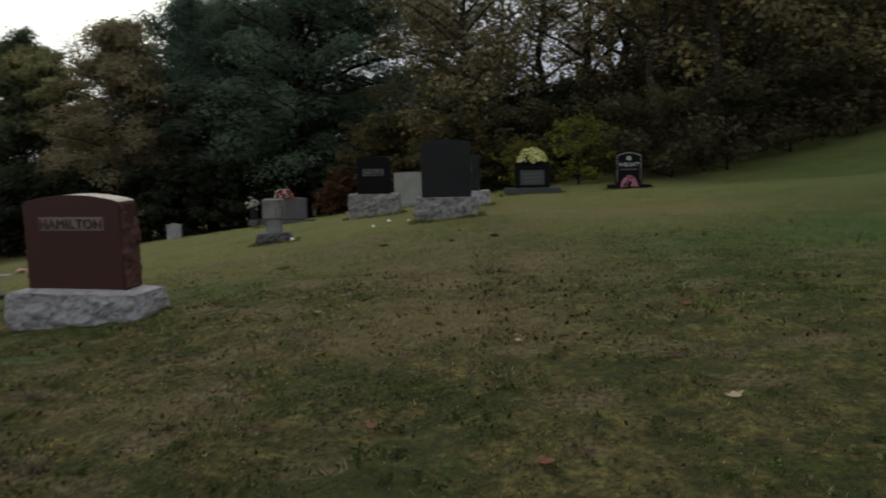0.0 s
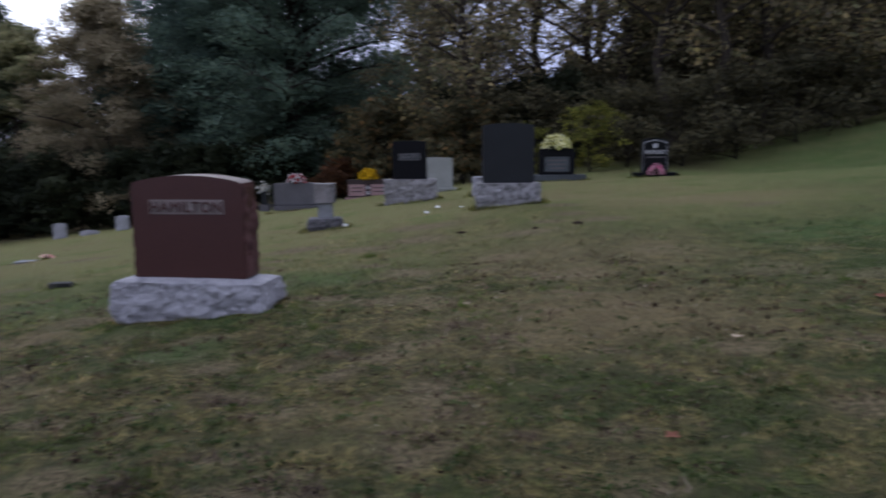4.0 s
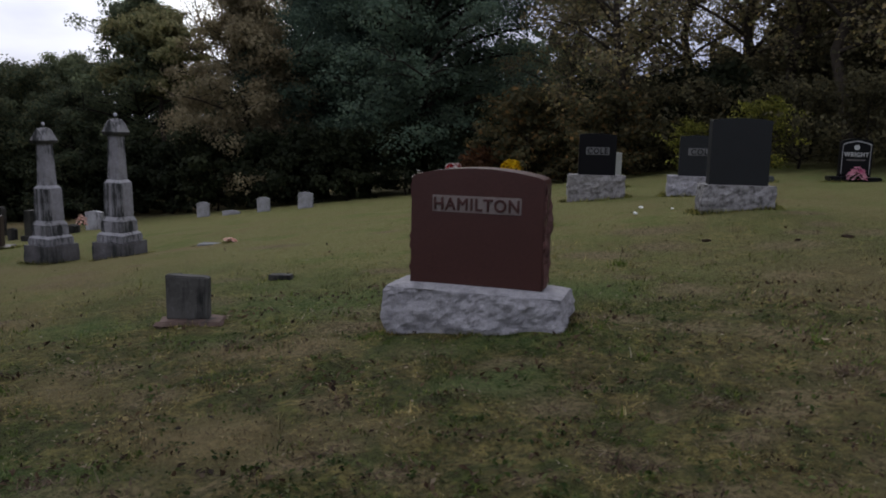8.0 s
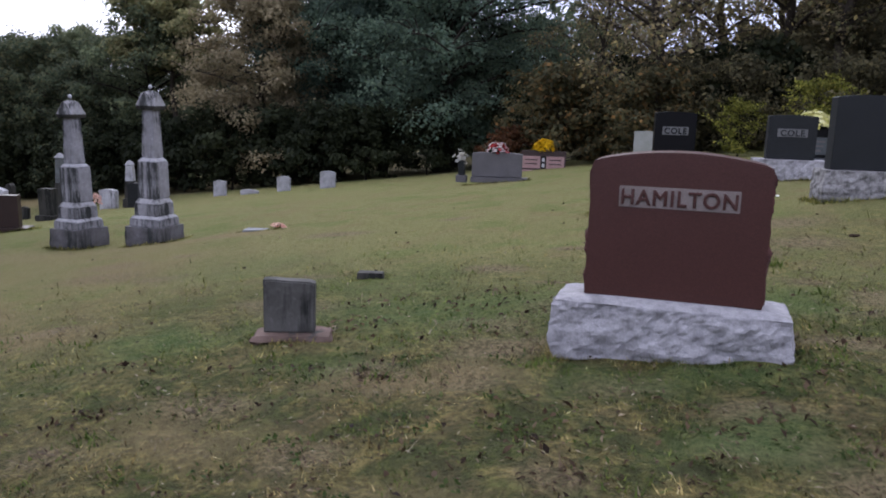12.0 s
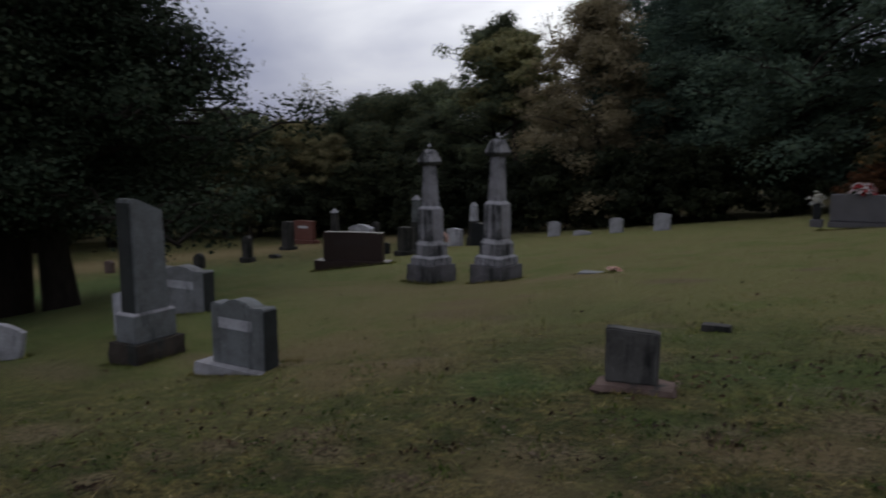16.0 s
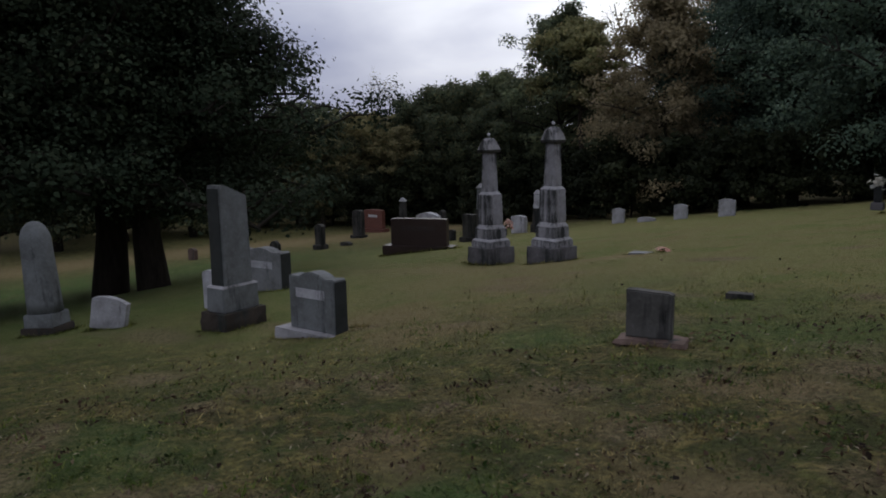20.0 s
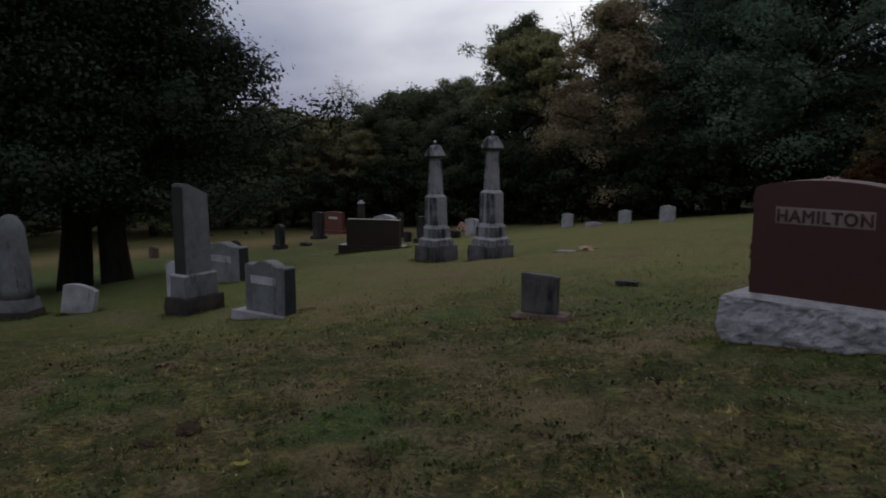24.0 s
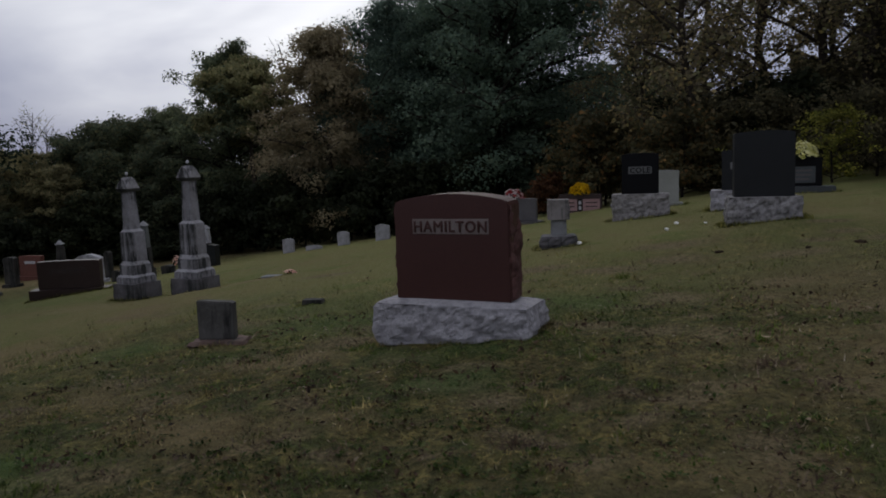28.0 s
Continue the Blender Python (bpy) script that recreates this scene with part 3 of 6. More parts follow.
def slab(profile, depth, y=0.0, bevel=0.005):
    """An upright slab from its outline (x, z), y the middle of its thickness."""
    bm = bmesh.new()
    a = [bm.verts.new((px, y - depth / 2, pz)) for px, pz in profile]
    b = [bm.verts.new((px, y + depth / 2, pz)) for px, pz in profile]
    bm.faces.new(a)
    bm.faces.new(b[::-1])
    for k in range(len(a)):
        q = (k + 1) % len(a)
        bm.faces.new((a[q], a[k], b[k], b[q]))
    bmesh.ops.recalc_face_normals(bm, faces=bm.faces)
    if bevel:
        rim = [e for e in bm.edges if len(e.link_faces) == 2 and any(len(fc.verts) > 4 for fc in e.link_faces)] or bm.edges[:]
        bmesh.ops.bevel(bm, geom=rim, offset=bevel, segments=2, affect="EDGES")
    return bm


def arched(w, h, rise, z=0.0, shoulder=0.0, steps=14, taper=0.0):
    """Outline of a stone whose top bows up by rise, with shoulders cut in at the corners."""
    wt = w * (1 - taper)
    pts = [(-w / 2, z), (w / 2, z), (wt / 2, z + h - rise - shoulder)]
    half = wt / 2 - shoulder
    for k in range(steps + 1):
        s = 1 - 2 * k / steps
        pts.append((half * s, z + h - rise * s * s))
    pts.append((-wt / 2, z + h - rise - shoulder))
    return pts


def lettering(words, size, depth=0.006, wide=1.0):
    """Raised letters as a mesh, centred on the origin, upright and facing -y."""
    cu = bpy.data.curves.new("letters", "FONT")
    cu.body, cu.size, cu.extrude, cu.align_x, cu.align_y = words, size, depth / 2, "CENTER", "CENTER"
    cu.bevel_depth, cu.bevel_resolution = size * 0.026, 0
    cu.space_character = 1.14
    ob = bpy.data.objects.new("letters", cu)
    scene.collection.objects.link(ob)
    bpy.context.view_layer.update()
    me = bpy.data.meshes.new_from_object(ob.evaluated_get(bpy.context.evaluated_depsgraph_get()))
    bpy.data.objects.remove(ob)
    xs = [v.co.x for v in me.vertices]
    ys = [v.co.y for v in me.vertices]
    cx, cy = (min(xs) + max(xs)) / 2, (min(ys) + max(ys)) / 2
    for v in me.vertices:
        v.co = Vector(((v.co.x - cx) * wide, -v.co.z, v.co.y - cy))
    me.materials.clear()
    return me


def letters(name, words, size, mat, parent, x, y, z, wide=1.0, depth=0.006, label=""):
    me = lettering(words, size, depth, wide)
    me.materials.append(mat)
    return part(name, me, mat, parent, label, Matrix.Translation((x, y, z)))


def tube(points, radii, sides=7):
    """Vertices and quads of a tapered tube along points."""
    pts = np.asarray(points, float)
    tang = np.gradient(pts, axis=0)
    tang /= np.linalg.norm(tang, axis=1, keepdims=True) + 1e-9
    ref = np.where(np.abs(tang[:, 2:3]) > 0.9, [[1.0, 0, 0]], [[0, 0, 1.0]])
    u = np.cross(tang, ref)
    u /= np.linalg.norm(u, axis=1, keepdims=True) + 1e-9
    v = np.cross(tang, u)
    a = np.arange(sides) * 2 * np.pi / sides
    ring = u[:, None] * np.cos(a)[None, :, None] + v[:, None] * np.sin(a)[None, :, None]
    verts = (pts[:, None] + ring * np.asarray(radii)[:, None, None]).reshape(-1, 3)
    i, j = np.meshgrid(np.arange(len(pts) - 1), np.arange(sides), indexing="ij")
    k = (j + 1) % sides
    quads = np.stack([i * sides + j, i * sides + k, (i + 1) * sides + k, (i + 1) * sides + j], -1).reshape(-1, 4)
    return verts, quads


def join_tubes(tubes):
    vs, qs, n = [], [], 0
    for v, q in tubes:
        vs.append(v)
        qs.append(q + n)
        n += len(v)
    return np.concatenate(vs), np.concatenate(qs)


def leaf_arrays(rng, centres, size, up=0.45, slim=0.55, out=None):
    """Folded four-cornered leaves, one at each centre; out is the way their clump faces there."""
    n = len(centres)
    ax = rng.normal(size=(n, 3))
    ax[:, 2] *= 0.6
    ax /= np.linalg.norm(ax, axis=1, keepdims=True)
    nr = rng.normal(size=(n, 3)) * 0.7 + [0, 0, up * 2.5]
    if out is not None:
        nr = out + rng.normal(size=(n, 3)) * 0.45 + [0, 0, 0.35]
        nr /= np.linalg.norm(nr, axis=1, keepdims=True)
        ax = ax - nr * (ax * nr).sum(1, keepdims=True)
        ax /= np.linalg.norm(ax, axis=1, keepdims=True) + 1e-9
    sd = np.cross(ax, nr)
    sd /= np.linalg.norm(sd, axis=1, keepdims=True) + 1e-9
    nr = np.cross(sd, ax)
    s = size * rng.uniform(0.6, 1.35, (n, 1))
    verts = np.stack([centres - ax * s * 0.5, centres + sd * s * slim * 0.5 + nr * s * 0.12, centres + ax * s * 0.5, centres - sd * s * slim * 0.5 + nr * s * 0.12], 1)
    return verts.reshape(-1, 3), np.arange(4 * n)

# ------------------------------------------------------------------ ground
def edge_of_woods(x, y):
    """How far a place lies inside the woods (metres, negative on the lawn)."""
    far = y - (31.0 + 0.10 * x)
    right = np.where(x > 3.0, y - (26.0 - 1.35 * np.clip(x - 3.0, 0, 6) + 1.55 * np.clip(x - 9.5, 0, 60)), -5.0)
    left = np.where(x < -13, -(x + 46.0) * 0.6, -5.0)
    return np.maximum(np.maximum(far, right), left)


def fan(seed, n, near, far, power=0.9):
    """Places on the lawn round the line walked, denser close by."""
    rng = np.random.default_rng(seed)
    r = near * np.exp(rng.uniform(0, 1, n) ** power * math.log(far / near))
    a = np.radians(rng.uniform(-50, 86, n))
    late = rng.uniform(0, 1, n) < 0.35
    return np.where(late, 3.7, 0.6) - r * np.sin(a), np.where(late, -6.3, -5.1) + r * np.cos(a), r


# bare and thatched spots in the turf
SPOT_X, SPOT_Y, spot_d = fan(52, 300, 1.4, 11.0, 1.0)
SPOT_R = np.random.default_rng(53).uniform(0.05, 0.15, 300) * np.clip(spot_d / 4, 0.8, 2.2)


def in_spot(x, y):
    worn, close = np.zeros(len(x)), (np.abs(x) < 18) & (np.abs(y) < 14)
    x, y = x[close], y[close]
    part_of = np.zeros(len(x))
    for sx, sy, sr in zip(SPOT_X, SPOT_Y, SPOT_R):
        part_of = np.maximum(part_of, np.exp(-((x - sx) ** 2 / (2.6 * sr * sr) + (y - sy) ** 2 / (sr * sr)) ** 2))
    worn[close] = part_of
    return worn


def sward(x, y):
    """Where the fine yellow-green grass of the upper lawn takes over from the worn turf."""
    return np.clip((y + 0.5 - 0.3 * x + 0.7 * np.sin(x * 0.9 + 0.5 * y) + 0.4 * np.sin(y * 1.9 - x)) / 4.5, 0, 1) * np.clip((x + 19.0) / 6.0, 0, 1)


def swell(x, y):
    """The small humps of the lawn, and the lumps of its turf close to the path."""
    broad = np.exp(-((x / 30) ** 2 + ((y - 8) / 30) ** 2)) * (0.018 * np.sin(x * 1.7 + 0.6 * y) * np.sin(y * 1.3 - 0.4 * x) + 0.008 * np.sin(x * 4.1) * np.sin(y * 3.7 + x))
    lumps = 0
    for q, w in enumerate((7.3, 9.7, 12.9, 16.1, 20.3, 25.7, 31.0)):
        a = q * 2.17 + 0.4
        lumps = lumps + np.sin((x * math.cos(a) + y * math.sin(a)) * w + 1.7 * q + 0.8 * np.sin(x * 2.3 - y * 1.9 + q)) * (0.0075 - 0.0006 * q)
    return broad + lumps * np.exp(-(((x - 0.8) / 6.5) ** 4 + ((y + 2.2) / 4.2) ** 4))


def stretches(x, y, places):
    """How far each place lies in one of the oval stretches (x, y, half length, half width, strength), whose edges wander."""
    wx = x + 0.10 * np.sin(5.1 * y + 1.3 * x) + 0.05 * np.sin(13.0 * y - 4.0 * x)
    wy = y + 0.08 * np.sin(4.3 * x - 1.1 * y) + 0.05 * np.sin(11.0 * x + 5.0 * y)
    out = np.zeros_like(x)
    for cx, cy, rx, ry, k in places:
        out = np.maximum(out, k * np.exp(-(((wx - cx) / rx) ** 2 + ((wy - cy) / ry) ** 2) ** 1.4))
    return out


def lush_part(x, y):
    """Stretches of fresh green grass."""
    return stretches(x, y, ((7.6, 1.9, 2.4, 1.1, 1.0), (5.9, 1.75, 1.2, 0.7, 0.9), (8.6, 1.6, 4.5, 3.0, 0.5), (11.5, 6.5, 5, 5, 0.7), (17, 14, 10, 10, 0.85), (-0.8, 0.95, 1.3, 0.6, 0.6), (-1.6, 1.75, 0.9, 0.5, 0.55), (-3.3, 2.9, 1.1, 0.6, 0.4), (1.15, 1.05, 0.7, 0.45, 0.7), (-2.59, 0.25, 0.62, 0.36, 0.62), (-1.35, -0.22, 0.36, 0.18, 0.7), (-1.4, -2.35, 0.60, 0.30, 0.8), (-1.15, -2.65, 0.40, 0.22, 0.7), (0.80, -1.15, 0.34, 0.24, 0.8), (0.55, -0.40, 0.80, 0.22, 0.6), (-3.4, -2.7, 0.8, 0.4, 0.6), (-14, 6, 7, 5, 0.35), (-15.5, 2.0, 7.5, 6.0, 0.9), (-22, 10, 7, 5, 0.7), (-23, 4, 9, 8, 0.9)))


def straw_part(x, y):
    """Stretches of brown thatch, and the unmown field beyond the trees."""
    across = (x + 36.0) * 0.89 - (y - 8.0) * 0.46
    field = 0.85 * np.exp(-((across / 3.4) ** 2)) * (x < -16)
    return np.maximum(field, stretches(x, y, ((3.45, -0.8, 1.2, 0.8, 0.75), (3.6, 1.2, 1.3, 1.2, 0.55), (-6.6, 5.2, 2.6, 1.6, 0.6), (-5.0, 5.6, 1.2, 0.6, 0.9), (-5.1, 1.15, 1.1, 0.6, 0.75), (-5.3, 3.5, 2.0, 1.6, 0.45), (3.8, 6.6, 2.2, 1.0, 0.4), (5.5, 5.0, 1.4, 0.7, 0.6), (-3.85, 0.3, 0.7, 0.5, 0.75), (-0.78, -0.45, 0.50, 0.24, 0.85), (-0.42, -1.9, 0.55, 0.28, 0.85), (0.1, -1.75, 0.35, 0.18, 0.6), (-1.8, -1.2, 0.55, 0.22, 0.65), (-2.1, -2.1, 0.45, 0.25, 0.6), (-0.9, -3.0, 0.38, 0.22, 0.8), (2.2, -2.4, 0.5, 0.25, 0.6))))


def build_ground():
    s = np.sinh(np.linspace(-1, 1, 261) * 6.2)
    ax = s / s.max() * 900.0
    u = np.linspace(-34, 34, 205)
    xs = np.unique(np.r_[ax[np.abs(ax) > 34], u[np.abs(u) > 7], np.linspace(-6.6, 7.4, 281)])
    ys = np.unique(np.r_[ax[np.abs(ax - 8) > 34], (u + 8)[np.abs(u + 8) > 6], np.linspace(-5.2, 2, 145), np.linspace(2.1, 6, 40)])
    gx, gy = np.meshgrid(xs, ys, indexing="ij")
    gz = ground_z(gx, gy)
    gz += swell(gx, gy)
    nx, ny = gx.shape
    i, j = np.meshgrid(np.arange(nx - 1), np.arange(ny - 1), indexing="ij")
    quads = np.stack([i * ny + j, (i + 1) * ny + j, (i + 1) * ny + j + 1, i * ny + j + 1], -1).reshape(-1)
    me = mesh_from("ground", np.stack([gx, gy, gz], -1).reshape(-1, 3), quads, 4, M_LAWN, True)
    wob = 1.2 * np.sin(gx * 0.9) + 0.9 * np.sin(gy * 0.7 + gx * 0.3)
    litter_and_shade = np.clip((edge_of_woods(gx, gy) + wob + 0.5) / 2.5, 0, 1).ravel()
    # shade of the near trees, painted with the dark litter tint
    for cx, cy in ((-14.48, 3.77), (-15.60, 2.63), (-16.34, 0.60)):
        litter_and_shade = np.maximum(litter_and_shade, 0.25 * np.exp(-(((gx - cx) ** 2 + (gy - cy) ** 2) / 22.0) ** 2).ravel())
    for name, val in (("litter", litter_and_shade), ("lush", lush_part(gx, gy).ravel()), ("straw", straw_part(gx, gy).ravel()), ("sward", sward(gx, gy).ravel()), ("worn", in_spot(gx.ravel(), gy.ravel()))):
        me.attributes.new(name, "FLOAT", "POINT").data.foreach_set("value", val.astype(np.float32))
    return tagged(new("ground", me), "mown autumn lawn sloping down between the graves", "lawn", kind="structure")


ground = build_ground()

# ------------------------------------------------------------------ gravestones near the path
def washed_top(bm, top, drop, w, d):
    """Weathers the sawn top of a block so that it falls to its edges."""
    for v in bm.verts:
        if v.co.z > top - 0.02:
            v.co.z -= drop * max(0.0, max(abs(v.co.x) / (w / 2), abs(v.co.y) / (d / 2)) ** 4)
    return bm


def family_monument():
    """The red granite monument with the raised family name."""
    t = thing("headstone", 0.467, 0.015, -7.2, "polished red granite headstone on a rough grey granite base", "headstone", z=-0.05)
    h0, h1 = 0.345, 1.102
    base = part("base", washed_top(rough_block(1.165, 0.40, h0, amp=0.028, seed=1, cell=0.020), h0, 0.032, 1.165, 0.40), M_BASE, t, "rock-pitched pale grey granite base")
    prof = []
    w0, w1 = 0.885, 0.872
    prof += [(-w0 / 2, h0 - 0.004), (w0 / 2, h0 - 0.004), (w1 / 2 + 0.004, h1 - 0.085), (w1 / 2 - 0.006, h1 - 0.058), (w1 / 2 - 0.035, h1 - 0.047)]
    for k in range(17):
        s = 1 - 2 * k / 16
        prof.append(((w1 / 2 - 0.04) * s, h1 - 0.044 * s * s))
    prof += [(-w1 / 2 + 0.035, h1 - 0.047), (-w1 / 2 + 0.006, h1 - 0.058), (-w1 / 2 - 0.004, h1 - 0.085)]
    die = part("die", slab(prof, 0.235, 0.005, 0.004), M_RED, t)
    for sx in (-1, 1):
        rough = rough_block(0.02, 0.205, h1 - h0 - 0.10, x=sx * 0.432, y=0.010, z=h0 + 0.01, amp=0.024, seed=4 + sx, cell=0.022, sink=0.0)
        part("pitched_side", rough, M_RED_ROUGH, die, "broken unpolished edge")
    panel = part("name_panel", box(0.588, 0.008, 0.108, 0, -0.1135, 0.817, 0.002), M_PANEL, die, "sunk pale steeled name panel")
    letters("letters", "HAMILTON", 0.110, M_RED, panel, 0, -0.1205, 0.871, wide=0.93, depth=0.008, label="raised dark red capitals")
    return t


family_monument()


def small_tablet():
    t = thing("grave_marker", -1.77, 0.30, 14, "small blackened limestone tablet on a stained footing", "gravestone", z=-0.19)
    part("footing", rough_block(0.46, 0.22, 0.030, x=0.02, y=-0.02, amp=0.045, seed=9, cell=0.03), M_FOOT, t, "flat pinkish stained footing stone")
    part("tablet", slab([(-0.155, 0.03), (0.155, 0.03), (0.156, 0.364), (0.10, 0.366), (-0.02, 0.357), (-0.13, 0.352), (-0.160, 0.340)], 0.10, 0.0, 0.010), M_TABLET_DARK, t, m=pose(0, 0, 0, 0, 0, 180))


small_tablet()
t = thing("footstone", -1.72, 2.0, 6, "low dark footstone sunk in the grass", "gravestone", z=float(ground_z(-1.72, 2.0)) - 0.01)
part("block", rough_block(0.21, 0.11, 0.065, amp=0.012, seed=3, cell=0.035), M_MOSS, t)


def urn_obelisk(x, y, rz, h, label, lean=0.0, up=0.0):
    """Stepped pedestal, square die, tapering shaft and a gabled cap."""
    t = thing("obelisk_monument", x, y, rz, label, "monument", "pair of marble obelisks", ry=lean, z=float(ground_z(x, y)) + up)
    k = h / 2.26
    part("plinth", rough_block(0.605, 0.605, 0.31 * k, amp=0.012, seed=x, cell=0.05), M_PLINTH, t)
    part("lower_step", box(0.52, 0.52, 0.11 * k, z=0.31 * k, bevel=0.014, taper=0.01), M_STREAK, t)
    part("lower_moulding", box(0.51, 0.51, 0.04 * k, z=0.42 * k, bevel=0.010, taper=0.16), M_WORN, t, "pale chamfered moulding")
    part("upper_step", box(0.415, 0.415, 0.165 * k, z=0.46 * k, bevel=0.012, taper=0.02), M_STREAK, t)
    part("upper_moulding", box(0.403, 0.403, 0.075 * k, z=0.625 * k, bevel=0.008, taper=0.22), M_WORN, t, "pale chamfered moulding")
    part("die", box(0.332, 0.332, 0.50 * k, z=0.70 * k, bevel=0.006, taper=0.05), M_STREAK, t)
    part("cornice_slope", box(0.318, 0.318, 0.055 * k, z=1.20 * k, bevel=0.010, taper=0.30), M_WORN, t, "pale worn shoulder")
    part("shaft", box(0.226, 0.226, 0.66 * k, z=1.25 * k, bevel=0.012, taper=0.16), M_STREAK, t)
    cap = part("cap", box(0.285, 0.285, 0.055 * k, z=1.90 * k, bevel=0.010, taper=-0.14), M_MOSS, t, "black overhanging cap slab")
    zc, bm = 1.953 * k, bmesh.new()
    for a in range(4):
        front = [(-0.140, zc), (0.140, zc), (0.122, zc + 0.035 * k), (0.045, zc + 0.150 * k), (0.0, zc + 0.185 * k), (-0.045, zc + 0.150 * k), (-0.122, zc + 0.035 * k)]
        spin = Matrix.Rotation(a * math.pi / 2, 3, "Z")
        outer = [bm.verts.new(spin @ Vector((px, -0.158 + 0.16 * (pz - zc), pz))) for px, pz in front]
        inner = [bm.verts.new(spin @ Vector((px * 0.55, 0.0, pz + 0.022 * k * (pz > zc)))) for px, pz in front]
        bm.faces.new(outer)
        bm.faces.new(inner[::-1])
        for q in range(7):
            bm.faces.new((outer[(q + 1) % 7], outer[q], inner[q], inner[(q + 1) % 7]))
    part("gabled_top", bm, M_CAPS, cap, "crossed stone gables black with lichen")
    fin = bmesh.new()
    bmesh.ops.create_uvsphere(fin, u_segments=12, v_segments=8, radius=0.030)
    for v in fin.verts:
        v.co.z = v.co.z * 1.1 + 2.205 * k
    part("finial", fin, M_MARBLE, cap, "pale round finial")
    return t


urn_obelisk(-7.83, 6.80, -14, 2.44, "tall weathered marble obelisk with black streaks and a gabled cap", -0.8, -0.025)
urn_obelisk(-6.43, 6.64, -6, 2.48, "tall streaked marble obelisk with a dark gabled cap", 0.6, -0.04)

# slant-topped shaft beside the old tablets
t = thing("slant_monument", -7.22, 0.72, 5, "tall grey marble shaft with a slanting top and a black edge", "monument", z=-1.0)
part("plinth", rough_block(0.41, 0.63, 0.24, amp=0.016, seed=12, cell=0.06), M_FOOT_BROWN, t, "mossy brown plinth")
bm = box(0.31, 0.54, 0.30, z=0.24, bevel=0.012, taper=0.03)
part("base", bm, M_OLD, t)
part("base_moulding", box(0.315, 0.545, 0.035, z=0.515, bevel=0.012, taper=0.05), M_WORN, t, "pale moulded edge")
bm = bmesh.new()
vs = [bm.verts.new(p) for p in ((-0.12, -0.21, 0.545), (0.12, -0.21, 0.545), (0.12, 0.21, 0.545), (-0.12, 0.21, 0.545), (-0.105, -0.20, 1.72), (0.105, -0.20, 1.72), (0.105, 0.20, 1.58), (-0.105, 0.20, 1.58), (0.105, -0.12, 1.72), (-0.105, -0.12, 1.72))]
for fc in ((0, 3, 2, 1), (0, 1, 5, 4), (1, 2, 6, 8, 5), (2, 3, 7, 6), (3, 0, 4, 9, 7), (4, 5, 8, 9), (9, 8, 6, 7)):
    bm.faces.new([vs[q] for q in fc])
bmesh.ops.recalc_face_normals(bm, faces=bm.faces)
bmesh.ops.bevel(bm, geom=bm.edges[:], offset=0.008, segments=2, affect="EDGES")
shaft = part("shaft", bm, M_OLD, t)
part("near_black_face", box(0.205, 0.008, 1.13, 0, -0.211, 0.55, 0.002, 0.08), M_DARKSIDE, shaft, "narrow near-black face")


def serpentine_stone(x, y, rz, w, h, d, zb, base_w, base_d, base_h, mats, label, panel=True):
    t = thing("headstone", x, y, rz, label, "headstone", z=zb)
    part("base", rough_block(base_w, base_d, base_h, amp=0.010, seed=x * 3, cell=0.06), mats[1], t)
    pts = [(-w / 2, base_h), (w / 2, base_h), (w / 2, base_h + h - 0.06), (w / 2 - 0.03, base_h + h - 0.045), (w / 2 - 0.10, base_h + h - 0.055)]
    for k in range(9):
        s = 1 - 2 * k / 8
        pts.append((w * 0.28 * s, base_h + h - 0.055 * s * s))
    pts += [(-w / 2 + 0.10, base_h + h - 0.055), (-w / 2 + 0.03, base_h + h - 0.045), (-w / 2, base_h + h - 0.06)]
    die = part("tablet", slab(pts, d, 0, 0.010), mats[0], t)
    part("side", box(0.008, d * 0.96, h - 0.08, w / 2 + 0.002, 0, base_h + 0.005, 0.002), M_DARKSIDE, die, "near-black edge")
    if panel:
        part("inscription_band", box(w * 0.62, 0.008, h * 0.16, -0.02, -d / 2 - 0.002, base_h + h * 0.55, 0.002), M_MARBLE, die, "pale worn inscription band")
    return t


serpentine_stone(-5.42, 0.47, 2, 0.66, 0.60, 0.17, -0.89, 0.92, 0.36, 0.20, (M_OLD, M_FOOT_PALE), "grey marble headstone with a wavy top and black edge")
serpentine_stone(-9.50, 2.95, 6, 0.92, 0.72, 0.22, -1.33, 1.02, 0.40, 0.12, (M_GREYED, M_FOOT_PALE), "grey marble headstone with a black edge behind the shaft")
t = thing("headstone", -8.62, 1.38, 0, "narrow pale marble tablet behind the shaft", "headstone")
part("tablet", slab(arched(0.34, 0.55, 0.04), 0.09), M_MARBLE, t)

t = thing("headstone", -9.05, 0.1, 33, "small white marble tablet sunk and tilting in the grass", "headstone", ry=11, z=-1.07)
part("tablet", slab(arched(0.47, 0.44, 0.05, -0.10), 0.10, 0, 0.008), M_TABLET, t)

